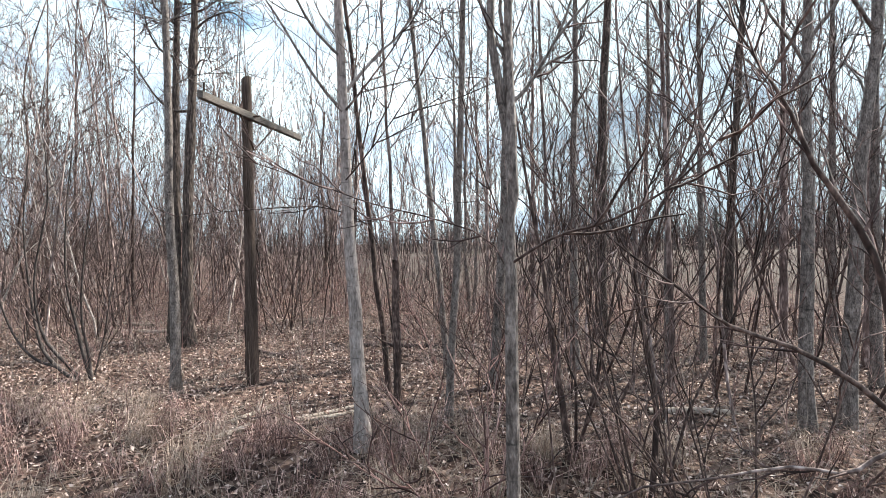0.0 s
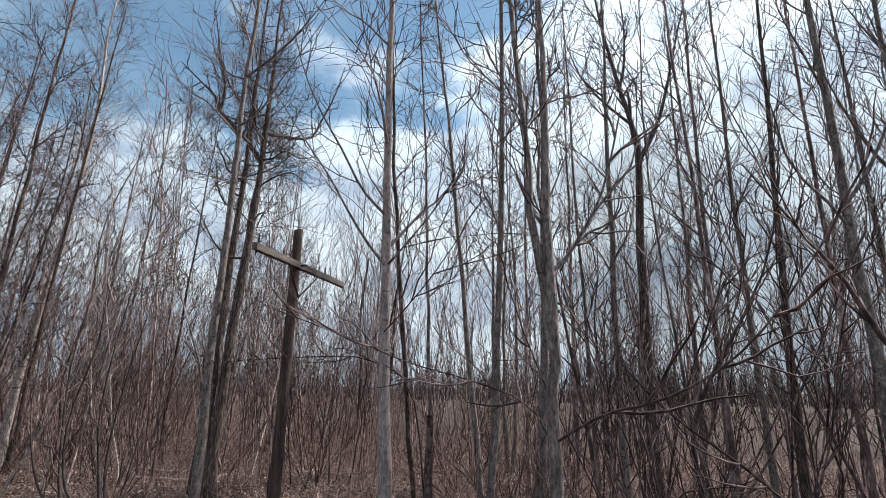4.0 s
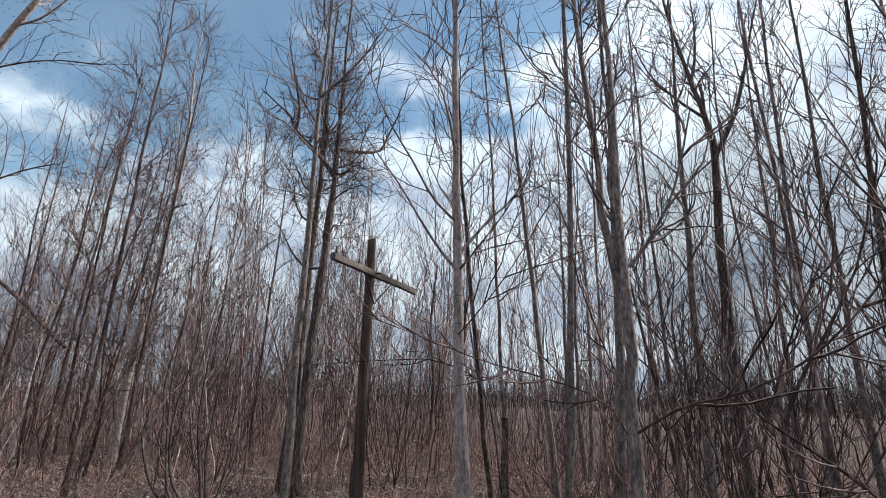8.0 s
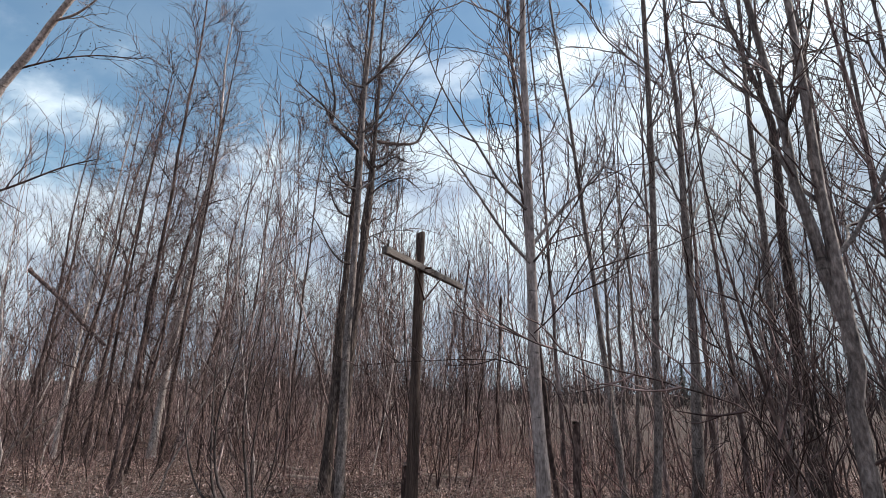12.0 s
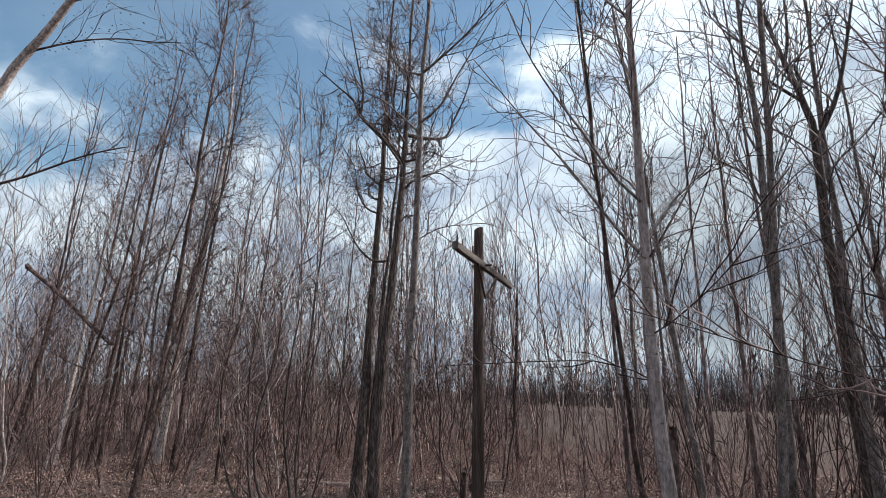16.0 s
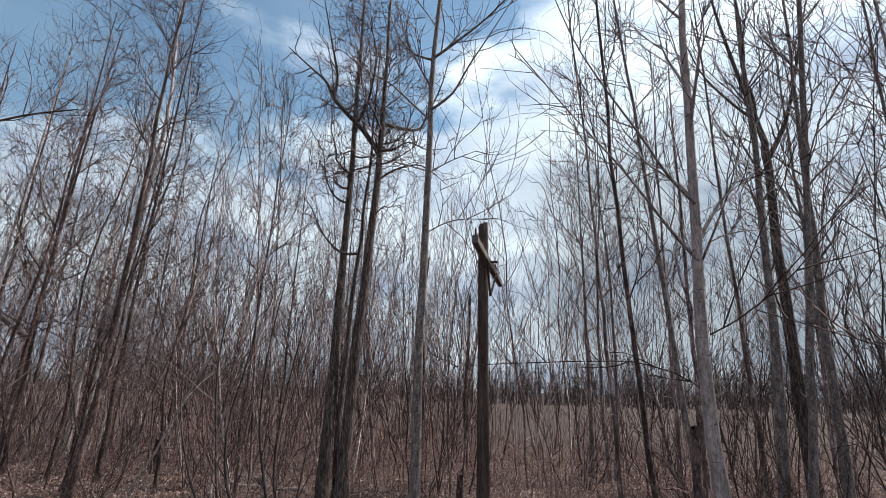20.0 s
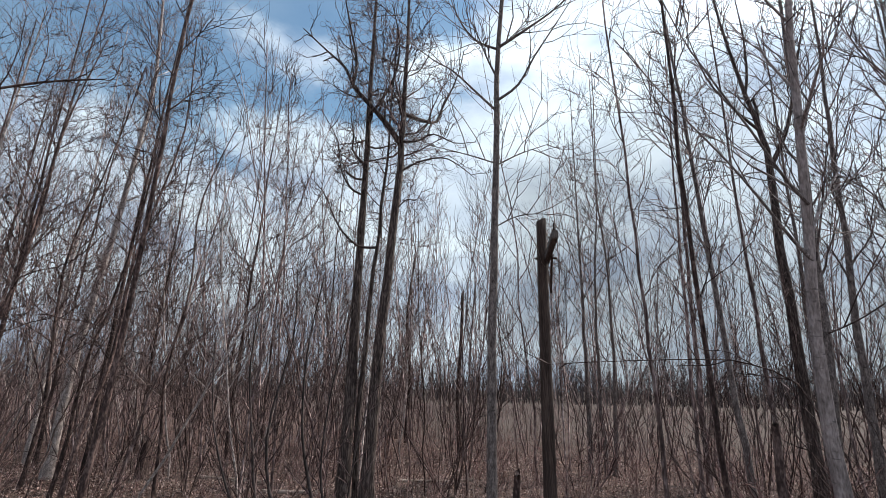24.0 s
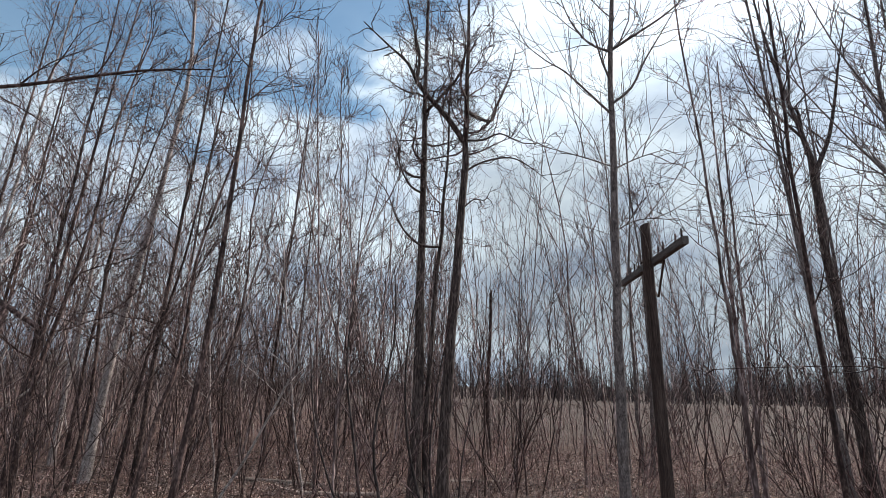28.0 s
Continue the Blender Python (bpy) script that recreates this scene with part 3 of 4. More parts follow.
build_tree("maple_tree", "tall dark tree with a wide V-shaped fork", 2.13, 13.7,
           [(rel(2.13, 13.7, (2.13, 13.68, 0), (2.15, 13.8, 2.4), (2.24, 14.05, 5.4), (2.44, 14.28, 8.1), (2.36, 14.3, 9.2), (2.1, 14.3, 10.6), (1.8, 14.3, 12.5), (1.5, 14.3, 15.2)), 0.15, 0.02)],
           M_OAK, 15, first=0.6, limbs=10, limb_len=3.0, spread=(28, 48), subs=7, twigs=4, sub_len=1.0, sub_w=0.6,
           custom=[(rel(2.13, 13.7, (2.43, 14.27, 8.2), (2.72, 14.3, 8.7), (3.05, 14.3, 9.4), (3.4, 14.3, 10.6), (3.7, 14.3, 11.8), (4.1, 14.3, 13.2)), 0.075, 0.014),
                   (rel(2.13, 13.7, (2.33, 14.3, 9.4), (2.35, 14.3, 9.9), (2.33, 14.35, 10.35)), 0.05, 0.035),
                   (rel(2.13, 13.7, (2.1, 14.3, 10.4), (2.3, 14.4, 11.2), (2.4, 14.5, 12.6), (2.3, 14.5, 14.4)), 0.05, 0.01),
                   (rel(2.13, 13.7, (2.36, 14.3, 9.3), (1.7, 14.2, 10.0), (1.1, 14.1, 10.9), (0.7, 14.0, 12.2)), 0.045, 0.01)])
L2 = (-11.3, 8.75)
build_tree("leaning_young_tree", "thin dark leaning tree at the edge of the thicket", *L2,
           [(rel(*L2, (-11.3, 8.75, 0), (-11.1, 8.75, 2.3), (-10.95, 8.75, 5.2), (-10.93, 8.75, 8.5), (-10.75, 8.7, 10.8), (-10.6, 8.6, 13.0)), 0.066, 0.012)],
           M_DARK, 16, first=0.40, limbs=15, limb_len=2.3, spread=(38, 62), twigs=5)
L3 = (-16.3, 13.3)
build_tree("birch_tree", "tall white-barked birch with a feathery twiggy crown", *L3,
           [(rel(*L3, (-16.3, 13.3, 0), (-16.1, 13.3, 3.6), (-15.7, 13.3, 6.7), (-15.35, 13.3, 11.4), (-15.6, 13.3, 14.6), (-15.6, 13.3, 17.0)), 0.125, 0.016)],
           M_BIRCH, 17, first=0.42, limbs=24, limb_len=3.0, spread=(28, 52), twigs=5, sub_len=0.95, up=0.09)

# x, y, trunk radius, height, lean x, lean y, bark, first limb, seed
PLAIN = [
    
    (-1.9, 10.3, 0.05, 11.5, -0.5, 0.0, M_SAP, 0.45, 24),
    
    
    (0.48, 15.6, 0.10, 13.0, 0.2, 0.0, M_SAP, 0.40, 30),
    (3.5, 15.9, 0.11, 14.0, 0.3, 0.3, M_ASPEN, 0.40, 31), (3.88, 7.8, 0.10, 13.0, 0.2, 0.1, M_ASPEN, 0.35, 32),
    (4.37, 8.0, 0.11, 13.5, 1.35, 0.1, M_ASPEN, 0.38, 33), (4.4, 12.3, 0.12, 14.5, 0.85, 0.0, M_OAK, 0.36, 34),
    (-14.2, 12.1, 0.08, 15.0, 0.5, 0.2, M_SAP, 0.45, 35), (-17.2, 12.0, 0.075, 14.5, 0.2, 0.1, M_SAP, 0.45, 36),
    (-16.4, 11.2, 0.085, 13.0, 0.7, 0.2, M_DARK, 0.4, 37),
    (5.8, 10.0, 0.10, 13.5, 0.2, 0.0, M_ASPEN, 0.35, 39),
    (-13.0, 16.0, 0.08, 13.0, 0.5, 0.0, M_SAP, 0.45, 41), (-18.5, 11.5, 0.09, 13.0, 0.8, 0.0, M_BIRCH, 0.42, 42),
    (-0.5, 13.0, 0.06, 11.0, 0.2, 0.0, M_SAP, 0.4, 43), (2.9, 10.4, 0.075, 12.0, 0.3, 0.2, M_ASPEN, 0.35, 44),
    (-22.0, 15.5, 0.09, 14.5, 0.5, 0.0, M_DARK, 0.36, 47), (-20.0, 19.0, 0.09, 14.5, 0.5, 0.0, M_SAP, 0.36, 48), (-17.5, 18.0, 0.08, 14.0, 0.5, 0.0, M_DARK, 0.36, 49),
    (-24.5, 18.0, 0.10, 15.5, 0.5, 0.0, M_SAP, 0.36, 50), (-18.2, 14.8, 0.07, 12.5, 0.5, 0.2, M_DARK, 0.36, 51),
    (-13.2, 18.6, 0.065, 12.5, 0.2, 0.0, M_SAP, 0.4, 53), (-11.8, 20.5, 0.065, 12.0, 0.2, 0.0, M_SAP, 0.4, 54), (-25.0, 14.0, 0.09, 14.0, 0.6, 0.0, M_SAP, 0.36, 55),
    (2.7, 9.2, 0.06, 11.5, -0.3, 0.1, M_SAP, 0.32, 56), (3.7, 11.3, 0.08, 13.0, 0.2, 0.1, M_ASPEN, 0.34, 57), (5.3, 11.9, 0.09, 13.5, 0.2, 0.2, M_SAP, 0.34, 58), (6.3, 11.2, 0.08, 12.5, 0.3, 0.0, M_SAP, 0.32, 59), (0.95, 12.6, 0.07, 12.5, -0.2, 0.0, M_SAP, 0.38, 60),
    (6.9, 13.5, 0.12, 14.0, 0.1, 0.0, M_ASPEN, 0.35, 45), (-20.5, 13.0, 0.10, 14.0, 0.6, 0.0, M_SAP, 0.45, 46),
]
for x, y, r, H, dx, dy, mat, first, seed in PLAIN:
    rng = random.Random(seed * 7)
    pale = mat is M_BIRCH
    mat = M_DARK if mat is M_SAP and x < -10 else mat
    build_tree("birch_tree" if pale else "woodland_tree", "white-barked birch in the leafless wood" if pale else "tall leafless tree with grey-brown bark",
               x, y, [(upright(rng, H, dx, dy, 0.06), r * 0.87, 0.014)], mat, seed, first=first, limbs=19 if x < -10 else 14 if r > 0.07 else 10,
               limb_len=3.6 if x < -10 else 2.9 if r > 0.07 else 2.0, spread=(36, 62) if x < -10 else (28, 50), twigs=5 if x < -10 else 4, subs=9 if x < -10 else 6, wob=0.19 if x < -10 else 0.13, up=0.07, group="trees of the wood")


# the slender trees of the near wood: base, place at 8 m, bow between, height, radius, bark, first limb, limb length, seed
SLENDER = [
    ((-0.80, 9.6), (-1.43, 9.13), (0.02, 0.03), 13.5, 0.068, M_ASPEN, 0.40, 1.9, 601),
    ((-0.39, 7.44), (0.12, 6.15), (0.08, 0.06), 13.0, 0.060, M_ASPEN, 0.40, 1.9, 602),
    ((0.01, 9.17), (0.33, 8.92), (0.11, 0.03), 14.5, 0.105, M_ASPEN, 0.42, 2.6, 603),
    ((1.34, 10.36), (1.47, 10.0), (-0.04, -0.02), 14.5, 0.100, M_ASPEN, 0.42, 2.6, 604),
    ((-1.52, 8.6), (-1.96, 7.8), (-0.05, -0.03), 12.0, 0.052, M_DARK, 0.38, 2.0, 605),
    ((-2.14, 17.82), (-2.12, 18.1), (0.02, 0.0), 13.6, 0.105, M_ASPEN, 0.44, 5.4, 606),
    ((-1.67, 17.78), (-1.55, 17.87), (-0.14, 0.0), 14.8, 0.085, M_ASPEN, 0.48, 5.0, 607),
    ((-1.50, 17.55), (-1.41, 17.62), (0.16, 0.0), 13.4, 0.080, M_ASPEN, 0.50, 4.8, 608),
    ((-10.28, 12.66), (-10.65, 12.05), (0.04, 0.04), 11.4, 0.036, M_SAP, 0.55, 1.5, 609),
    ((-9.76, 12.41), (-10.12, 12.22), (0.04, 0.01), 10.6, 0.034, M_SAP, 0.55, 1.5, 610),
    ((-18.89, 15.24), (-18.80, 15.28), (-0.06, 0.0), 15.5, 0.115, M_BIRCH, 0.42, 3.2, 611),
    ((-22.6, 12.4), (-21.2, 11.95), (0.2, 0.06), 13.5, 0.095, M_DARK, 0.36, 3.2, 612),
]
for (x, y), (x8, y8), (bx, by), H, r, mat, first, ll, seed in SLENDER:
    q = [Vector(((x8 - x) * z / 8 + bx * z / 8 * (1 - min(z, 9) / 8) * 4, (y8 - y) * z / 8 + by * z / 8 * (1 - min(z, 9) / 8) * 4, z)) for z in (0, 1.5, 3.0, 5.0, 7.0, 9.0, H)]
    build_tree("birch_tree" if mat is M_BIRCH else "slender_tree", "white-barked birch in the leafless wood" if mat is M_BIRCH else "slender leafless tree with a smooth grey trunk", x, y, [(q, r * 0.9, 0.012)], mat, seed,
               first=first, limbs=18 if ll > 2.5 else 12, limb_len=ll, spread=(36, 66) if ll > 4 else (26, 48), twigs=4, subs=6, wob=0.12, up=0.08, group="trees of the wood")


CROOKED = [(-12.7, 9.9, 0.052, 10.5, 1.0, 0.3), (-13.7, 10.7, 0.046, 9.6, 1.3, 0.0), (-14.9, 9.8, 0.055, 10.5, 0.9, 0.2), (-12.0, 11.6, 0.04, 9.0, 0.7, 0.3), (-15.6, 11.9, 0.05, 11.0, 1.1, 0.0)]
for k, (x, y, r, H, dx, dy) in enumerate(CROOKED):
    rng = random.Random(500 + k)
    q = [p + Vector((rng.gauss(0, 0.13), rng.gauss(0, 0.13), 0)) * (i > 0) for i, p in enumerate(upright(rng, H, dx, dy, 0.35))]
    build_tree("crooked_tree", "dark crooked young tree with wide open branches", x, y, [(q, r, 0.012)], M_DARK, 510 + k, first=0.28, limbs=15,
               limb_len=2.9, spread=(40, 72), subs=9, sub_len=0.9, twigs=5, twig_len=0.5, wob=0.22, up=0.07, group="trees of the wood", sides=8)


# ---- saplings and shrubs: a few forms, each repeated ----
def sapling_tubes(seed, H, r, lean, nb=14, nt=4):
    rng = random.Random(seed)
    q = smooth_line(upright(rng, H, lean * 2.2, rng.uniform(-0.8, 0.8), 0.5), 11)
    q = [p + Vector((rng.gauss(0, 0.035), rng.gauss(0, 0.035), 0)) for p in q]
    q[0].z = -0.1
    B, T = [], []
    for k in range(nb):
        f = 0.27 + 0.72 * (k + rng.random()) / nb
        p, d = along(q, f)
        b = wander(rng, p, aside(rng, d, 20, 46), H * 0.25 * rng.uniform(0.4, 1.25) * (1.3 - 0.9 * f), 6, 0.07, 0.10)
        B.append((b, max(0.0092, r * 0.5 * (1 - 0.6 * f)), 0.0052, 0.9))
        for j in range(nt):
            p2, d2 = along(b, 0.12 + 0.87 * (j + rng.random()) / nt)
            T.append((wander(rng, p2, aside(rng, d2, 18, 44) + Vector((0, 0, 0.12)), 0.75 * rng.uniform(0.4, 1.4), 3, 0.06, 0.11), 0.0060, 0.0024, 1.0))
    return (q, r, 0.006, 1.0), B, T


def sapling_form(seed, H, r, mat, lean):
    stem, B, T = sapling_tubes(seed, H, r, lean)
    root = new("sapling")
    tubes_part("stem", [stem], 6, mat, root)
    for b in B[:6]:
        tubes_part("branch", [b], 4, mat, root)
    tagged(tubes_part("twig_growth", B[6:] + T, 3, M_TWIG, root), kind="stuff")
    return root


def shrub_form(seed, H, stems, r, mat, arch):
    rng = random.Random(seed)
    root = new("shrub")
    T = []
    for k in range(stems):
        a = rng.uniform(0, 6.28)
        out = rng.uniform(0.1, arch)
        q = wander(rng, Vector((0.12 * math.cos(a), 0.12 * math.sin(a), -0.05)), Vector((out * math.cos(a), out * math.sin(a), 1)), H * rng.uniform(0.6, 1.05), 8, 0.03, 0.09)
        S, t = dress(rng, q, r, 6, 0.75, 3, 0.35, 0.13, 0.07, lo=0.42)
        T += t
        v1, q1 = tube_arrays([(q, r * rng.uniform(0.7, 1.1), 0.005, 0.9)], 6)
        v2, q2 = tube_arrays(S, 3)
        part("stem", mesh_from("stem", np.concatenate([v1, v2]), np.concatenate([q1, q2 + len(v1)]), mat), mat, root)
    tagged(tubes_part("twig_growth", T, 3, M_TWIG, root), kind="stuff")
    return root


TREES_XY = [(c[0], c[1]) for c in CROOKED] + [(-1.08, 6.18), (-4.7, 7.75), oak_base, (0.72, 3.45), (2.13, 13.7), (-3.88, 8.61), L2, L3] + [(p[0], p[1]) for p in PLAIN] + [p[0] for p in SLENDER]
rng = random.Random(5)
forms = [sapling_form(100 + i, H, r, mat, lean) for i, (H, r, mat, lean) in enumerate([
    (8.0, 0.022, M_SAP, 0.3), (9.5, 0.027, M_SAP, 0.5), (6.2, 0.017, M_DARK, 0.2), (10.5, 0.034, M_SAP, 0.4), (8.8, 0.027, M_BIRCH, 0.5), (5.0, 0.016, M_DARK, 0.3),
    (12.0, 0.042, M_SAP, 0.6), (7.2, 0.02, M_DARK, 0.6)])]


def plant(form, x, y, label, category, group):
    ob = copy_thing(form, pose(x, y, height(x, y), rng.gauss(0, 6), rng.gauss(0, 6), rng.uniform(0, 360)))
    return tagged(ob, label, category, group)


placed = []
tries = 0
while len(placed) < 298 and tries < 20000:
    tries += 1
    zone = rng.random()
    if zone < 0.68:
        x, y = rng.uniform(-24, -8.2), rng.uniform(9, 26)
        if y < 14.5 and rng.random() < 0.75:
            continue
    elif zone < 0.86:
        x, y = rng.uniform(-8.5, 3.5), rng.uniform(13, 24)
        if x > -5 and rng.random() < 0.4:
            continue
    else:
        x, y = rng.uniform(1.2, 9.5), rng.uniform(7.5, 18)
    if min((x - a) ** 2 + (y - b) ** 2 for a, b in TREES_XY + placed) < 0.2:
        continue
    if abs(x + 3.6) < 1.0 and y < 13:
        continue
    placed.append((x, y))
    k = rng.choice((0, 0, 1, 1, 2, 3, 4, 4, 4, 5, 6, 7) if x < -8 else (0, 1, 2, 3, 5, 7, 7))
    plant(forms[k], x, y, "thin bare sapling with fine upright twigs in the thicket", "sapling", "saplings of the thicket")
for f in forms:
    for o in (*f.children_recursive, f):
        bpy.data.objects.remove(o)

sforms = [shrub_form(200, 4.0, 7, 0.014, M_DARK, 0.7), shrub_form(201, 3.0, 8, 0.010, M_DARK, 0.9), shrub_form(202, 4.8, 5, 0.018, M_DARK, 0.5), shrub_form(203, 2.2, 9, 0.008, M_STEM, 1.0),
          shrub_form(204, 6.8, 5, 0.024, M_SAP, 0.42), shrub_form(205, 5.4, 7, 0.020, M_SAP, 0.5)]
SHRUBS = [(-9.95, 11.4, 2), (-8.9, 10.4, 1), (1.1, 6.7, 2), (1.75, 5.9, 0), (1.65, 8.3, 2), (3.2, 9.0, 2), (0.4, 8.2, 1), (2.3, 5.2, 1), (4.6, 6.6, 0),
          (-0.4, 11.0, 1), (5.2, 9.2, 2), (3.0, 12.0, 1), (-6.2, 14.2, 1), (-10.8, 13.2, 2), (-12.6, 10.6, 1), (-13.4, 8.4, 0), (-14.6, 9.6, 1), (-9.2, 14.4, 2), (6.4, 8.0, 0), (-2.9, 13.4, 3),
          (-11.6, 12.2, 0), (-5.6, 16.2, 3), (0.2, 5.6, 3), (-0.6, 8.9, 3), (-16.0, 8.8, 0), (-1.4, 14.6, 3)]
while len(SHRUBS) < 40:
    x, y = (rng.uniform(-19, -7.4), rng.uniform(10.2, 21)) if rng.random() < 0.75 else (rng.uniform(-6.5, 6), rng.uniform(12.5, 21))
    if min((x - a) ** 2 + (y - c) ** 2 for a, c in TREES_XY + [(s[0], s[1]) for s in SHRUBS]) > 0.7:
        SHRUBS.append((x, y, rng.choice((4, 4, 5, 2))))
for x, y, k in SHRUBS:
    plant(sforms[k], x, y, "dark many-stemmed leafless shrub with arching stems", "shrub", "shrubs under the trees")
for f in sforms:
    for o in (*f.children_recursive, f):
        bpy.data.objects.remove(o)


def bent_shrub(x, y):
    """A shrub whose stems creep away from the root before they rise."""
    r = random.Random(77)
    root = tagged(empty("shrub", x, y), "dark leafless shrub with stems bent low at the base", "shrub", "shrubs under the trees")
    T = []
    for pts, rad in [([(0, 0, -0.05), (-0.5, 0.05, 0.2), (-0.92, 0.1, 0.6), (-1.12, 0.1, 1.6), (-1.35, 0.2, 2.8), (-1.3, 0.3, 4.1)], 0.046),
                     ([(0.1, 0, -0.05), (-0.2, -0.05, 0.3), (-0.62, -0.1, 0.8), (-0.78, -0.1, 1.8), (-0.55, 0, 3.2), (-0.6, 0, 4.3)], 0.042),
                     ([(0.25, 0.05, -0.05), (0.1, 0.05, 0.35), (-0.12, 0.1, 0.95), (-0.32, 0.1, 1.8), (-0.38, 0.2, 3.0), (-0.2, 0.2, 4.2)], 0.044),
                     ([(0.3, 0, -0.05), (0.22, 0, 0.5), (0.05, 0.05, 1.2), (0.1, 0.1, 2.3), (0.35, 0.1, 3.6)], 0.032),
                     ([(-0.5, 0.05, 0.2), (-0.95, 0.0, 0.35), (-1.3, -0.1, 0.85), (-1.7, -0.1, 1.9), (-1.9, 0, 3.1)], 0.03),
                     ([(0.2, 0.1, -0.05), (0.45, 0.1, 0.7), (0.55, 0.2, 1.6), (0.85, 0.3, 3.0)], 0.018)]:
        q = smooth_line(line(*pts), 14)
        S, t = dress(r, q, rad, 9, 0.8, 4, 0.4, 0.12, 0.07, lo=0.3)
        T += S + t
        tubes_part("stem", [(q, rad, 0.008, 0.8)], 7, M_ALDER, root)
    tagged(tubes_part("twig_growth", T, 3, M_TWIG, root), kind="stuff")


bent_shrub(-7.3, 8.6)


# ---- the utility pole ----
def build_pole():
    root = tagged(empty("utility_pole", -3.88, 8.61), "dark weathered wooden utility pole with an abandoned crossarm", "utility pole")
    h0 = height(-3.88, 8.61)
    bm = bmesh.new()
    sides, rings = 16, 22
    prev = None
    for i in range(rings + 1):
        z = -0.2 + (5.03 - h0 + 0.2) * i / rings
        r = 0.1 - 0.024 * i / rings
        ring = []
        for k in range(sides):
            a = 2 * math.pi * k / sides
            rr = r * (1 + 0.035 * noise.noise(Vector((math.cos(a) * 2.2, math.sin(a) * 2.2, z * 0.6))))
            top = 0.03 * math.cos(a) if i == rings else 0
            ring.append(bm.verts.new((rr * math.cos(a), rr * math.sin(a), z + top)))
        if prev:
            for k in range(sides):
                bm.faces.new((prev[k], prev[(k + 1) % sides], ring[(k + 1) % sides], ring[k]))
        prev = ring
    bm.faces.new(prev)
    for f in bm.faces:
        f.smooth = len(f.verts) == 4
    part("pole", bm, M_POLE, root)
    # crossarm, square timber with worn edges, in front of the pole's side
    za = 4.40 - h0
    bm = bmesh.new()
    bmesh.ops.create_cube(bm, size=1)
    bmesh.ops.scale(bm, vec=(0.085, 3.05, 0.115), verts=bm.verts)
    bmesh.ops.subdivide_edges(bm, edges=[e for e in bm.edges if abs(e.verts[0].co.y - e.verts[1].co.y) > 1], cuts=14)
    bmesh.ops.bevel(bm, geom=[e for e in bm.edges if len(e.link_faces) == 2 and e.calc_face_angle(0) > 1], offset=0.01, segments=2, affect="EDGES")
    for v in bm.verts:
        v.co.x += 0.006 * noise.noise(v.co * 3)
        v.co.z += 0.006 * noise.noise(v.co * 3 + Vector((5, 0, 0)))
    bmesh.ops.rotate(bm, verts=bm.verts, cent=(0, 0, 0), matrix=Matrix.Rotation(radians(1.3), 3, "Z"))
    bmesh.ops.translate(bm, verts=bm.verts, vec=(0.07, 0.22, za))
    arm = part("crossarm", bm, M_ARM, root, "grey weathered timber crossarm")
    for k, y in enumerate((-1.42, -1.2, -0.72, -0.5, 0.48, 0.72, 0.95, 1.2)):
        bm = bmesh.new()
        tall = (0.13, 0.12, 0.14, 0.13, 0.10, 0.14, 0.12, 0.09)[k]
        bmesh.ops.create_cone(bm, cap_ends=True, segments=8, radius1=0.017, radius2=0.011, depth=tall)
        bmesh.ops.translate(bm, verts=bm.verts, vec=(0.07 - 0.022 * y, y + 0.22, za + 0.055 + tall / 2))
        part("insulator_pin", bm, M_DARK, arm, "bare wooden insulator pin")
    for s in (-1, 1):
        a, b = Vector((0.12, 0.22 + s * 0.6 - 0.2 * (s > 0), za - 0.05)), Vector((0.115, 0.0, za - 0.55))
        d = (b - a).normalized()
        bm = bmesh.new()
        bmesh.ops.create_cube(bm, size=1)
        bmesh.ops.scale(bm, vec=(0.008, 0.032, (b - a).length), verts=bm.verts)
        m = d.to_track_quat("Z", "X").to_matrix().to_4x4()
        bmesh.ops.transform(bm, matrix=Matrix.Translation((a + b) / 2) @ m, verts=bm.verts)
        part("brace", bm, M_IRON, root, "flat rusty iron brace")
    bm = bmesh.new()
    bmesh.ops.create_cone(bm, cap_ends=True, segments=8, radius1=0.018, radius2=0.018, depth=0.34)
    bmesh.ops.transform(bm, matrix=Matrix.Translation((0.06, 0, za)) @ Matrix.Rotation(radians(90), 4, "Y"), verts=bm.verts)
    part("bolt", bm, M_IRON, root)


build_pole()


# ---- dead wood ----
def dead_wood(name, label, x, y, pts, r0, r1, mat, category, seed, jag=0.12, stubs=3):
    """A broken stem: a tube with a splintered end and a few stubs."""
    rng = random.Random(seed)
    root = tagged(empty(name, x, y), label, category)
    q = smooth_line(pts, 14)
    q = [p + Vector((rng.gauss(0, r0 * 0.05), rng.gauss(0, r0 * 0.05), rng.gauss(0, r0 * 0.04))) for p in q]
    v, quads = tube_arrays([(q, r0, r1, 0.8)], 9)
    v[-9:] += np.array([[0, 0, 1.0]]) * np.array([rng.uniform(-jag * 0.4, jag) for _ in range(9)])[:, None]
    caps = np.array([[len(v) - 9, len(v) - 9 + k, len(v) - 9 + k + 1, len(v) - 9 + k + 2] for k in (1, 3, 5)])
    part("wood", mesh_from("wood", v, np.concatenate([quads, caps]), mat), mat, root)
    for k in range(stubs):
        p, d = along(q, rng.uniform(0.3, 0.95))
        tubes_part("stub", [(wander(rng, p, aside(rng, d, 40, 70), rng.uniform(0.15, 0.5), 3, 0, 0.2), r1 * 0.5, 0.005, 1)], 5, mat, root)
    return root


def up_line(*pts):
    return [Vector(p) for p in pts]


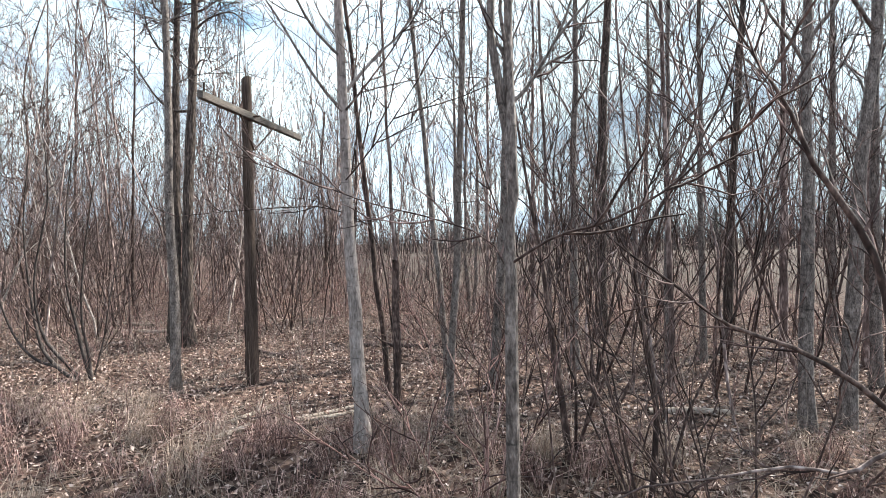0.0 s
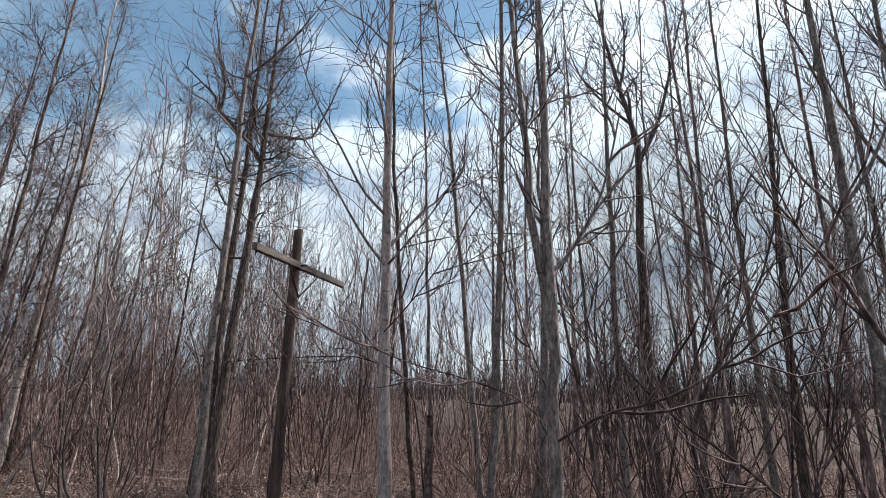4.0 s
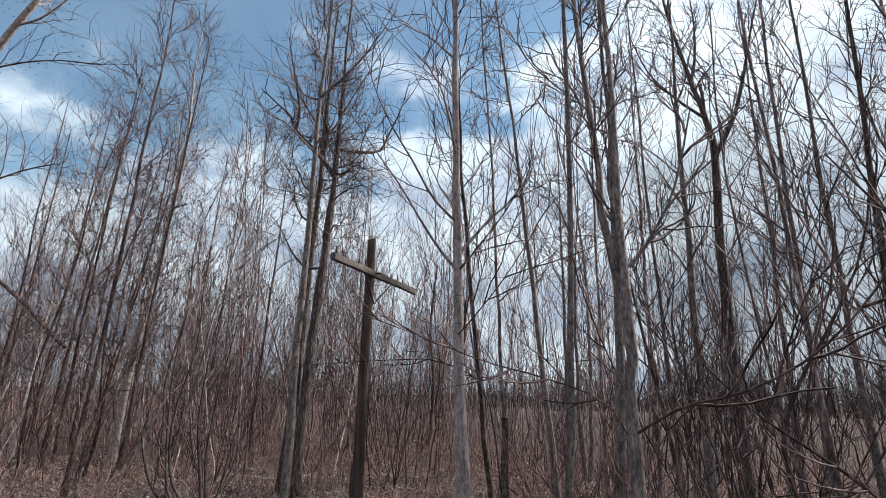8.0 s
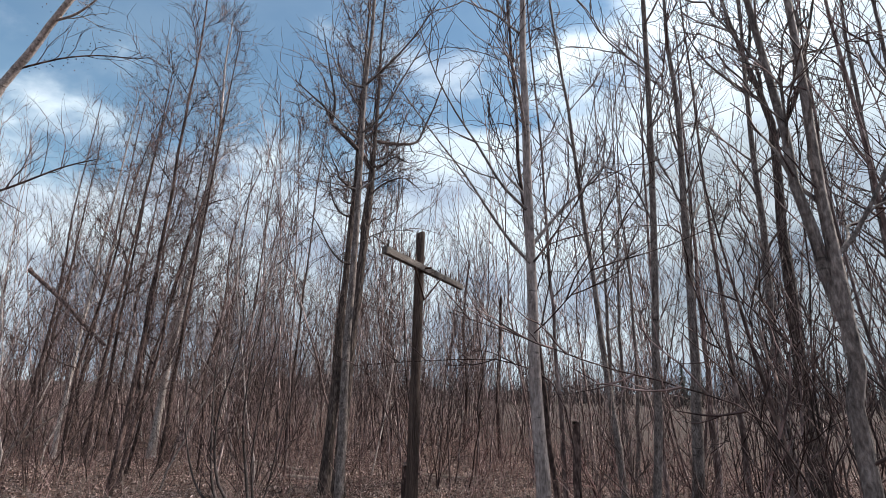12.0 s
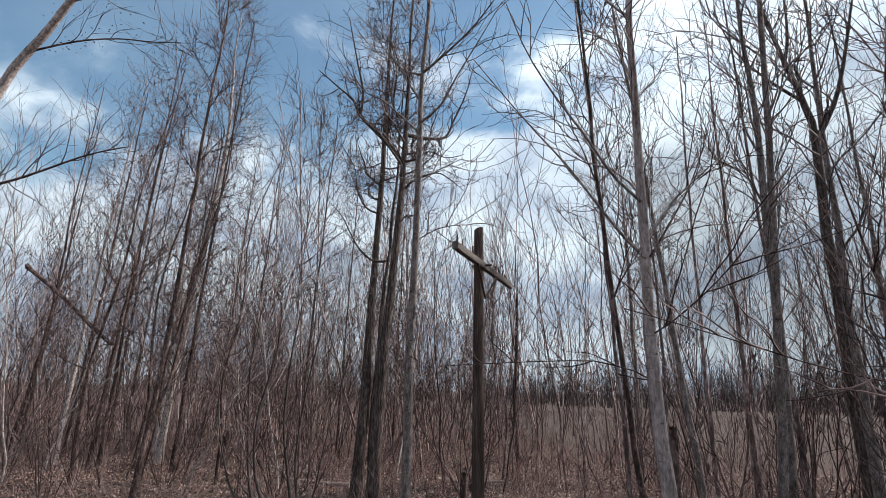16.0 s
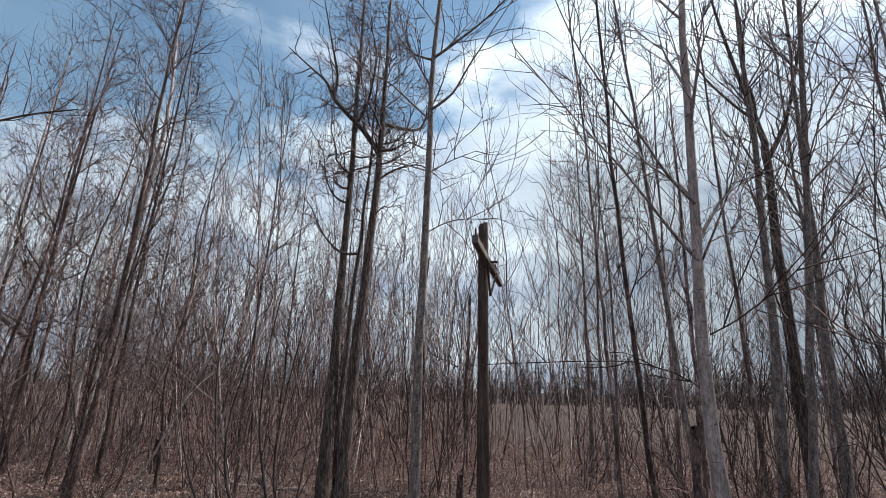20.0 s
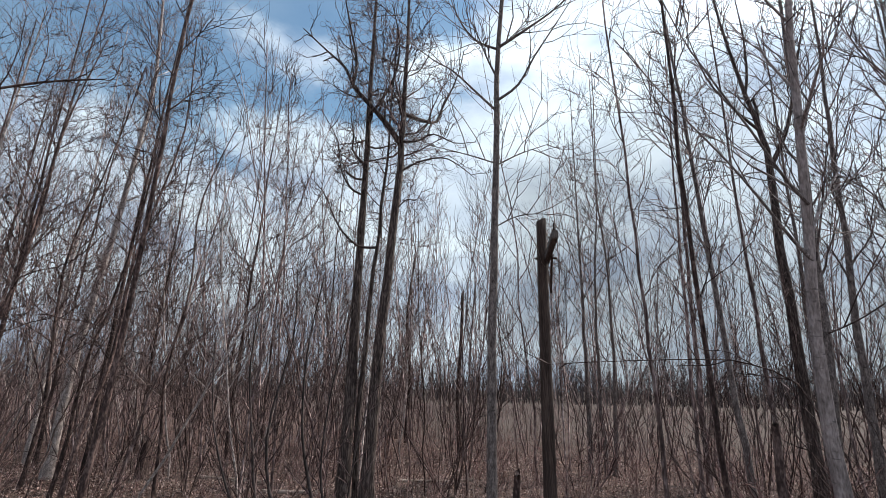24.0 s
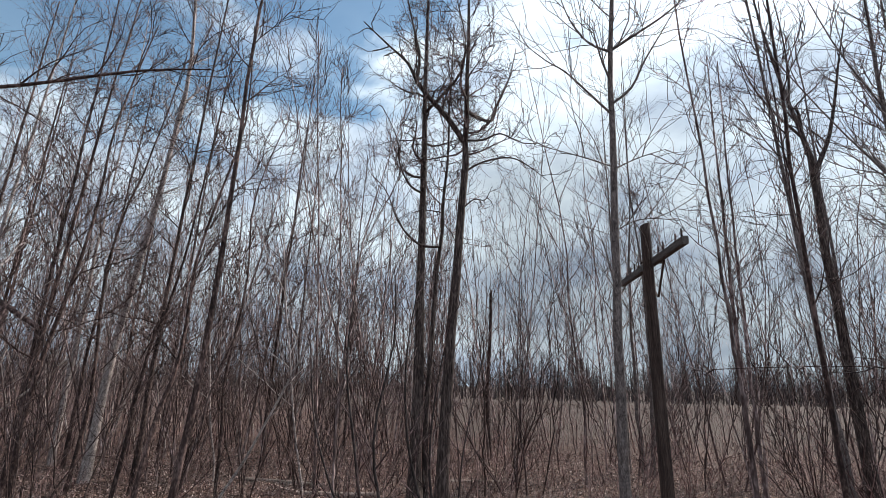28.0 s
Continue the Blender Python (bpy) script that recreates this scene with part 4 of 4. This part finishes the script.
dead_wood("dead_snag", "broken dead trunk standing in the wood", -8.84, 22.26, up_line((0, 0, -0.1), (0.1, 0, 2.5), (-0.1, 0, 5), (0.15, 0, 7.7)), 0.09, 0.045, M_DARK, "dead tree", 1, 0.25, 5)
dead_wood("dead_snag", "broken dead trunk standing in the wood", -6.35, 19.8, up_line((0, 0, -0.1), (-0.1, 0, 2), (0.0, 0, 4), (0.05, 0, 5.8)), 0.085, 0.055, M_DARK, "dead tree", 2, 0.25, 5)
dead_wood("dead_stub", "short rotten broken trunk", -1.2, 7.85, up_line((0, 0, -0.1), (0.02, 0, 0.7), (0, 0.02, 1.4), (0.02, 0, 1.95)), 0.06, 0.045, M_DARK, "dead tree", 3, 0.15, 1)
dead_wood("dead_stub", "short rotten broken trunk", -4.35, 9.2, up_line((0, 0, -0.1), (0.02, 0, 0.4), (0, 0.02, 0.8), (0.02, 0, 1.1)), 0.06, 0.05, M_DARK, "dead tree", 4, 0.12, 1)
dead_wood("tree_stump", "low rotten tree stump", -13.9, 13.6, up_line((0, 0, -0.1), (0.02, 0, 0.3), (0, 0.02, 0.6), (0.05, 0, 0.9)), 0.15, 0.11, M_DARK, "stump", 5, 0.25, 1)
dead_wood("leaning_dead_trunk", "broken dead trunk that leans through the thicket", -16.3, 11.1, up_line((0, 0, 3.5), (-1.4, 0, 4.25), (-2.8, 0, 5.05), (-5.3, 0, 6.3)), 0.055, 0.07, M_DARK, "dead tree", 6, 0.1, 3)
dead_wood("fallen_branch", "pale fallen branch propped among the saplings", -17.9, 9.6, up_line((0, 0, 0.1), (1.0, 0.35, 0.95), (2.0, 0.7, 1.85), (2.84, 1.0, 2.77)), 0.035, 0.018, M_PALETWIG, "branch", 7, 0.05, 4)
LOGS = [(-3.1, 7.3, 0.7, 75, 0.035, M_MOSSLOG), (-2.95, 6.65, 0.5, 70, 0.04, M_PALETWIG), (-2.0, 7.6, 1.1, 50, 0.035, M_MOSSLOG), (-1.85, 7.5, 0.9, 42, 0.03, M_MOSSLOG), (2.7, 8.2, 1.1, 8, 0.05, M_PALETWIG),
        (-9.8, 12.9, 1.8, 5, 0.06, M_PALETWIG), (-11.5, 14.0, 2.4, 170, 0.07, M_MOSSLOG), (-6.5, 15.5, 2.0, 12, 0.06, M_MOSSLOG), (-4.9, 10.9, 1.4, 150, 0.05, M_DARK), (-2.2, 11.9, 2.2, 4, 0.06, M_DARK),
        (3.4, 6.0, 1.3, 20, 0.03, M_PALETWIG), (0.2, 6.6, 1.2, 130, 0.025, M_DARK)]
for k, (x, y, ln, ang, r, mat) in enumerate(LOGS):
    c, s = math.cos(radians(ang)) * ln / 2, math.sin(radians(ang)) * ln / 2
    h = height(x, y)
    dead_wood("fallen_log", "weathered fallen log on the leaf litter", x, y,
              up_line((-c, -s, height(x - c, y - s) - h + r * 0.35), (-c / 3, -s / 3, r * 0.45), (c / 3, s / 3, r * 0.4), (c, s, height(x + c, y + s) - h + r * 0.5)), r, r * 0.8, mat, "log", 20 + k, 0.02, 2)

# ---- long thin shoots that hang across the view ----
def shoot(x, y, pts, r, mat, seed, label):
    rng = random.Random(seed)
    root = tagged(empty("arching_shoot", x, y), label, "branch")
    q = smooth_line(rel(x, y, *pts), 14)
    S, T = dress(rng, q, r, 9, 0.5, 3, 0.25, 0.1, 0.05, lo=0.3)
    tubes_part("stem", [(q, r, 0.004, 1.0)], 6, mat, root)
    tagged(tubes_part("twig_growth", S + T, 3, M_TWIG, root), kind="stuff")


shoot(0.95, 4.7, [(0.95, 4.7, -0.05), (0.85, 4.6, 1.3), (0.58, 4.5, 2.2), (0.23, 4.5, 2.43), (-0.32, 4.5, 2.58), (-0.77, 4.5, 2.75), (-1.39, 4.5, 2.97)], 0.007, M_DARK, 61, "long dark shoot that arches over the undergrowth")
shoot(-0.9, 7.0, [(-0.9, 7.0, -0.05), (-1.0, 7.0, 1.5), (-1.2, 7.0, 2.45), (-1.75, 7.0, 2.74), (-2.25, 7.0, 2.78), (-3.36, 7.0, 2.74), (-3.97, 7.0, 2.7)], 0.012, M_DARK, 62, "long thin shoot that arches over the undergrowth")
shoot(2.85, 4.3, [(2.85, 4.3, -0.05), (2.75, 4.25, 1.2), (2.65, 4.2, 1.98), (2.52, 4.2, 2.35), (2.31, 4.2, 2.69), (2.2, 4.2, 2.98), (2.04, 4.2, 3.27), (1.8, 4.2, 3.7)], 0.028, M_DARK, 63, "dark crooked stem that leans over the path")

shoot(3.9, 5.1, [(3.9, 5.1, 0.3), (3.1, 5.0, 1.14), (2.6, 5.0, 1.5), (2.13, 5.0, 1.68), (1.76, 5.0, 1.98), (1.38, 5.0, 2.27), (1.1, 5.05, 2.6)], 0.026, M_DARK, 64, "dark fallen stem propped across the shrubs")
shoot(3.0, 4.7, [(3.1, 4.6, 1.05), (2.87, 4.6, 0.98), (2.66, 4.6, 0.84), (2.35, 4.6, 0.86), (1.86, 4.6, 0.74), (1.34, 4.6, 0.6), (1.0, 4.7, 0.1)], 0.016, M_SAP, 65, "bent bare stem lying over the dry grass")
shoot(1.08, 6.5, [(1.08, 6.5, -0.1), (1.03, 6.5, 0.5), (0.94, 6.5, 1.1), (0.83, 6.5, 2.04), (0.7, 6.5, 2.81), (0.56, 6.5, 3.77), (0.4, 6.5, 5.0)], 0.045, M_DARK, 66, "dark twisted stem among the shrubs")
shoot(1.74, 5.8, [(1.74, 5.8, -0.1), (1.8, 5.8, 0.9), (1.63, 5.8, 1.9), (1.76, 5.8, 2.41), (2.05, 5.8, 2.9), (2.4, 5.8, 3.6), (2.6, 5.8, 4.6)], 0.03, M_DARK, 67, "dark crooked stem among the shrubs")

# a leaning tree at the far left whose limb and long branch reach over the view
LT = (-15.8, 5.8)
leaning = build_tree("leaning_tree", "pale leaning tree with long level branches over the path", *LT,
           [(rel(*LT, (-15.8, 5.8, 0), (-15.7, 5.9, 3.0), (-15.2, 6.0, 6.5), (-14.2, 6.2, 9.1), (-13.5, 6.3, 10.0), (-12.9, 6.36, 10.75), (-12.2, 6.4, 11.5), (-11.8, 6.5, 13.0)), 0.135, 0.06)],
           M_BIRCH, 71, first=0.80, limbs=9, limb_len=2.0, twigs=5,
           custom=[(rel(*LT, (-13.9, 6.25, 9.6), (-13.0, 6.7, 9.95), (-12.0, 7.0, 9.95), (-11.2, 7.3, 9.85), (-10.5, 7.45, 9.75)), 0.025, 0.006, M_DARK),
                   (rel(*LT, (-15.25, 6.0, 6.2), (-14.0, 6.2, 6.3), (-12.8, 6.3, 6.4), (-11.34, 6.5, 6.7), (-10.3, 6.6, 6.75)), 0.04, 0.01, M_DARK),
                   (rel(*LT, (-12.9, 6.36, 10.75), (-12.2, 6.5, 10.85), (-11.4, 6.6, 11.3), (-10.8, 6.6, 11.9)), 0.035, 0.008)])


def clinging_leaves(root, base, limbs, n, seed):
    """Small withered leaves that still hang along the limbs."""
    r = random.Random(seed)
    V, tri = [], []
    for _ in range(n):
        pts = smooth_line(rel(*base, *r.choice(limbs)), 10)
        p, d = along(pts, r.uniform(0.15, 1.0))
        c = p + Vector((r.gauss(0, 0.22), r.gauss(0, 0.22), r.gauss(0.02, 0.2)))
        u = Vector((r.gauss(0, 1), r.gauss(0, 1), r.gauss(-0.5, 0.6))).normalized() * r.uniform(0.018, 0.034)
        w = u.cross(Vector((r.gauss(0, 1), r.gauss(0, 1), r.gauss(0, 1)))).normalized() * r.uniform(0.009, 0.016)
        k = len(V)
        V += [c - u, c + w, c + u, c - w + Vector((0, 0, 0.006))]
        tri += [(k, k + 1, k + 2), (k, k + 2, k + 3)]
    me = mesh_from("withered_leaves", np.array([tuple(v) for v in V]), None, M_DARK, smooth=False, tris=np.array(tri))
    tagged(part("withered_leaves", me, M_DARK, root, "small dark withered leaves"), kind="stuff")


clinging_leaves(leaning, LT, [[(-13.9, 6.25, 9.6), (-13.0, 6.7, 9.95), (-12.0, 7.0, 9.95), (-10.5, 7.45, 9.75)],
                              [(-12.9, 6.36, 10.75), (-12.2, 6.5, 10.85), (-11.4, 6.6, 11.3), (-10.8, 6.6, 11.9)],
                              [(-13.5, 6.3, 10.0), (-12.2, 6.4, 11.5), (-11.8, 6.5, 13.0)]], 330, 91)


# ---- uncounted growth ----
def cloud_of_tubes(name, label, category, mat, tubes, sides=3):
    v, q = tube_arrays(tubes, sides)
    ob = new(name, mesh_from(name, v, q, mat))
    return tagged(ob, label, category, kind="stuff")


def scatter_leaves():
    r = np.random.RandomState(3)
    n = 190000
    x = r.uniform(-19, 9, n)
    y = 3.0 + 19 * r.rand(n) ** 1.35
    # the same litter thins out under and behind the walk
    x = np.concatenate([x, r.uniform(-19, 9, 90000)])
    y = np.concatenate([y, 3.0 - 11 * r.rand(90000) ** 1.6])
    n = len(x)
    keep = r.rand(n) < 0.75 + 0.25 * np.sin(x * 0.9) * np.sin(y * 1.1)
    x, y = x[keep], y[keep]
    n = len(x)
    z = np.array([height(a, b) for a, b in zip(x, y)]) + r.uniform(0.0, 0.06, n)
    a, tilt, roll = r.uniform(0, 6.28, n), r.normal(0, 0.6, n), r.normal(0, 0.6, n)
    ln, wd = r.uniform(0.016, 0.040, n), r.uniform(0.009, 0.021, n)
    u = np.stack([np.cos(a) * np.cos(tilt), np.sin(a) * np.cos(tilt), np.sin(tilt)], 1)
    w = np.stack([-np.sin(a) * np.cos(roll), np.cos(a) * np.cos(roll), np.sin(roll)], 1)
    c = np.stack([x, y, z], 1)
    fold = np.array([[0, 0, 1.0]]) * (r.uniform(-0.012, 0.016, n)[:, None])
    V = np.stack([c - u * ln[:, None], c + w * wd[:, None] + fold, c + u * ln[:, None], c - w * wd[:, None] + fold], 1).reshape(-1, 3)
    i = np.arange(n) * 4
    tri = np.concatenate([np.stack([i, i + 2, i + 1], 1), np.stack([i, i + 3, i + 2], 1)])
    ob = new("leaf_litter", mesh_from("leaf_litter", V, None, M_LEAF, smooth=False, tris=tri))
    tagged(ob, "pale brown fallen leaves scattered over the ground", "leaves", kind="stuff")


scatter_leaves()


def grove(name, label, seed, n, where, forms, mats):
    """Many saplings joined: stems and branches in one object, twigs in another."""
    r = random.Random(seed)
    data = []
    for k, (H, rad, lean) in enumerate(forms):
        stem, B, T = sapling_tubes(900 + seed * 10 + k, H, rad, lean, 12, 4)
        v1, q1 = tube_arrays([stem], 4)
        v2, q2 = tube_arrays(B, 3)
        v3, q3 = tube_arrays(T, 3)
        data.append(((np.concatenate([v1, v2]), np.concatenate([q1, q2 + len(v1)])), (v3, q3)))
    acc = [[[], [], 0], [[], [], 0]]
    for _ in range(n):
        x, y = where(r)
        k = r.randrange(len(data))
        a, s, tx, ty = r.uniform(0, 6.28), r.uniform(0.8, 1.2), r.gauss(0, 0.1), r.gauss(0, 0.1)
        m = np.array([[math.cos(a), -math.sin(a), tx], [math.sin(a), math.cos(a), ty], [0, 0, 1]]) * s
        c = np.array([x, y, height(x, y)])
        for g, (v, q) in zip(acc, data[k]):
            g[0].append(v @ m.T + c)
            g[1].append(q + g[2])
            g[2] += len(v)
    for g, nm, mat in zip(acc, (name, name + "_twigs"), mats):
        ob = new(nm, mesh_from(nm, np.concatenate(g[0]), np.concatenate(g[1]), mat))
        tagged(ob, label, "thicket", kind="stuff")


def stems_field(seed, n, xr, yr, hr, rad, lean, keep=None, curve=0.0):
    r = random.Random(seed)
    out = []
    while len(out) < n:
        x, y = r.uniform(*xr), r.uniform(*yr)
        if keep and not keep(x, y, r):
            continue
        h = r.uniform(*hr)
        a, l = r.uniform(0, 6.28), abs(r.gauss(0, lean))
        d = Vector((math.cos(a) * l, math.sin(a) * l, 1)).normalized()
        p = Vector((x, y, height(x, y) - 0.02))
        m = p + d * h * 0.55
        e = p + d * h + Vector((math.cos(a), math.sin(a), -0.5)) * curve * h * r.random()
        rr = rad * r.uniform(0.6, 1.4)
        out.append(([p, m, e], rr, rr * 0.35, 1.0))
    return out


cloud_of_tubes("undergrowth", "thin red-brown leafless stems of the undergrowth", "undergrowth", M_STEM,
               stems_field(1, 2300, (-22, 9), (5.2, 26), (0.2, 0.9), 0.0045, 0.45, lambda x, y, r: r.random() < 0.3 + 0.6 * (noise.noise(Vector((x * 0.4, y * 0.4, 7))) > 0), 0.5))
cloud_of_tubes("brown_brush", "low red-brown brush under the young trees", "undergrowth", M_STEM,
               stems_field(11, 800, (-26, -6.5), (11, 28), (0.3, 1.2), 0.005, 0.3, lambda x, y, r: r.random() < 0.3 + 0.6 * (noise.noise(Vector((x * 0.3, y * 0.3, 17))) > -0.1)))
cloud_of_tubes("bramble_canes", "fallen twigs and canes lying over the leaf litter", "twigs", M_PALETWIG,
               stems_field(2, 2600, (-14, 8), (3.6, 15), (0.3, 1.1), 0.0045, 3.0))
cloud_of_tubes("matted_grass", "pale matted grass pressed flat beside the path", "grass", M_MAT,
               stems_field(14, 10000, (-10, 6), (3.2, 8.0), (0.12, 0.4), 0.0034, 5.0, lambda x, y, r: noise.noise(Vector((x * 0.7, y * 0.7, 9))) > -0.05))
cloud_of_tubes("dry_grass", "bleached dry grass along the ditch", "grass", M_STRAW,
               stems_field(3, 4200, (-10, 6), (3.4, 6.0), (0.15, 0.45), 0.0036, 2.2, lambda x, y, r: r.random() < 1.3 - (y - 3.4) / 2.6 and noise.noise(Vector((x * 0.8, y * 0.8, 3))) > -0.15, 0.6))
def tussocks(seed, n):
    r = random.Random(seed)
    out = []
    for _ in range(n):
        cx, cy, k = r.uniform(-9, 6), 3.7 + 3.4 * r.random() ** 1.2, r.randint(30, 70)
        lean = r.uniform(0, 6.28)
        for _ in range(k):
            a, h = lean + r.gauss(0, 1.3), r.uniform(0.15, 0.5)
            p = Vector((cx + r.gauss(0, 0.07), cy + r.gauss(0, 0.07), 0))
            p.z = height(p.x, p.y) - 0.01
            out_way = Vector((math.cos(a), math.sin(a), 0))
            out.append(([p, p + out_way * h * 0.25 + Vector((0, 0, h * 0.75)), p + out_way * h * r.uniform(0.6, 1.1) + Vector((0, 0, h * r.uniform(0.3, 0.8)))], 0.0032, 0.0012, 1.0))
    return out


cloud_of_tubes("grass_tussocks", "drooping red-brown tussocks of dead grass", "grass", M_STEM, tussocks(21, 170))
cloud_of_tubes("straw_tussocks", "drooping bleached tussocks of dead grass", "grass", M_MAT, tussocks(22, 110))
cloud_of_tubes("meadow_grass", "tall bleached grass of the open meadow", "grass", M_STRAW,
               stems_field(4, 6500, (-30, 60), (25, 75), (0.4, 0.9), 0.010, 0.25, lambda x, y, r: x > -10 - (y - 25) * 0.2 and abs(x - 8) < y * 0.95, 0.3))
GROVE = [(7.5, 0.02, 0.3), (9.5, 0.026, 0.5), (11.5, 0.034, 0.4), (6.0, 0.015, 0.3), (8.5, 0.022, 0.6), (13.0, 0.042, 0.5)]


def deep_left(r):
    while True:
        x, y = r.uniform(-46, -6.5), r.uniform(15, 42)
        if x < -9.5 or r.random() < 0.3:
            return x, y


def meadow_edge(r):
    while True:
        x, y = r.uniform(-8, 26), r.uniform(13, 32)
        if x > 3 + 0.2 * y or r.random() < 0.55:
            return x, y


grove("deep_thicket", "dense bare young trees deep in the thicket", 1, 240, deep_left, GROVE, (M_SAP, M_TWIG))
grove("side_thicket", "dense bare young trees at the side of the thicket", 3, 230, lambda r: (r.uniform(-52, -24), r.uniform(4, 20)), GROVE, (M_SAP, M_TWIG))
grove("meadow_edge_saplings", "scattered thin bare saplings at the edge of the meadow", 2, 170, meadow_edge, GROVE[:5], (M_SAP, M_TWIG))


def far_crowns(name, label, mat, seed, n, xr, yr, hr, density, spread, rad):
    r = random.Random(seed)
    out = []
    for _ in range(n):
        x, y, h = r.uniform(*xr), r.uniform(*yr), r.uniform(*hr)
        z = height(x, y)
        p = Vector((x, y, z))
        out.append(([p, p + Vector((r.gauss(0, 0.1), 0, h * 0.5)), p + Vector((r.gauss(0, 0.3), 0, h))], rad * 2.2, rad * 0.6, 1.0))
        for k in range(density):
            f = r.uniform(0.12, 0.95)
            b = p + Vector((0, 0, h * f))
            a = r.uniform(0, 6.28)
            ln = h * spread * (1.15 - f) * r.uniform(0.5, 1.2)
            e = b + Vector((math.cos(a) * ln * 0.6, math.sin(a) * ln * 0.6, ln * 0.85))
            out.append(([b, b.lerp(e, 0.5) + Vector((0, 0, -0.05 * ln)), e], rad, rad * 0.4, 1.0))
    return cloud_of_tubes(name, label, "far woods", mat, out)


far_crowns("twiggy_brush", "knee-high red-brown twiggy brush under the trees", M_STEM, 31, 360, (-20, 8), (6.2, 22), (0.35, 1.1), 9, 0.75, 0.0038)
far_crowns("meadow_brush", "waist-high red-brown brush at the edge of the meadow", M_STEM, 33, 400, (-13, 9), (11, 27), (0.5, 1.4), 9, 0.6, 0.0042)
far_crowns("thicket_brush", "low tangled brush deep in the thicket", M_BRUSH, 8, 620, (-48, -9), (19, 48), (1.0, 3.0), 12, 0.6, 0.008)
far_crowns("side_brush", "low tangled brush at the side of the thicket", M_BRUSH, 35, 380, (-50, -19), (8, 20), (1.0, 2.8), 12, 0.6, 0.008)
far_crowns("meadow_scrub", "thin red-brown scrub standing in the meadow grass", M_STEM, 34, 520, (-14, 48), (27, 62), (0.6, 1.5), 8, 0.5, 0.008)
far_crowns("far_woods", "line of bare grey woods beyond the meadow", M_FAR, 9, 1200, (-150, 170), (112, 150), (5.0, 11.0), 13, 0.42, 0.05)
far_crowns("side_woods", "line of bare grey woods beyond the thicket", M_FAR, 12, 360, (-150, -70), (-40, 112), (6, 12), 8, 0.4, 0.045)
far_crowns("far_brush", "low brush in front of the far woods", M_FAR, 10, 1400, (-150, 170), (100, 116), (2.5, 5.0), 9, 0.5, 0.045)


def fir(x, y, h, seed):
    r = random.Random(seed)
    root = tagged(empty("fir_tree", x, y), "dark conifer among the far bare woods", "conifer", "far conifers")
    tubes_part("trunk", [([Vector((0, 0, -0.1)), Vector((0, 0, h * 0.5)), Vector((0, 0, h))], 0.12, 0.03, 1.0)], 5, M_OAK, root)
    T = []
    for k in range(420):
        f = r.uniform(0.06, 0.99)
        a = r.uniform(0, 6.28)
        ln = h * 0.2 * (1.05 - f) * r.uniform(0.6, 1.1)
        b = Vector((0, 0, h * f))
        e = b + Vector((math.cos(a) * ln, math.sin(a) * ln, -0.25 * ln))
        T.append(([b, b.lerp(e, 0.5), e], 0.07, 0.03, 1.0))
    tagged(tubes_part("bough_growth", T, 3, M_FIR, root), kind="stuff")


for k, (x, y, h) in enumerate([(-2, 122, 9.5), (1.2, 123, 8.5), (38, 125, 9.5), (60, 124, 9)]):
    fir(x, y, h, 300 + k)
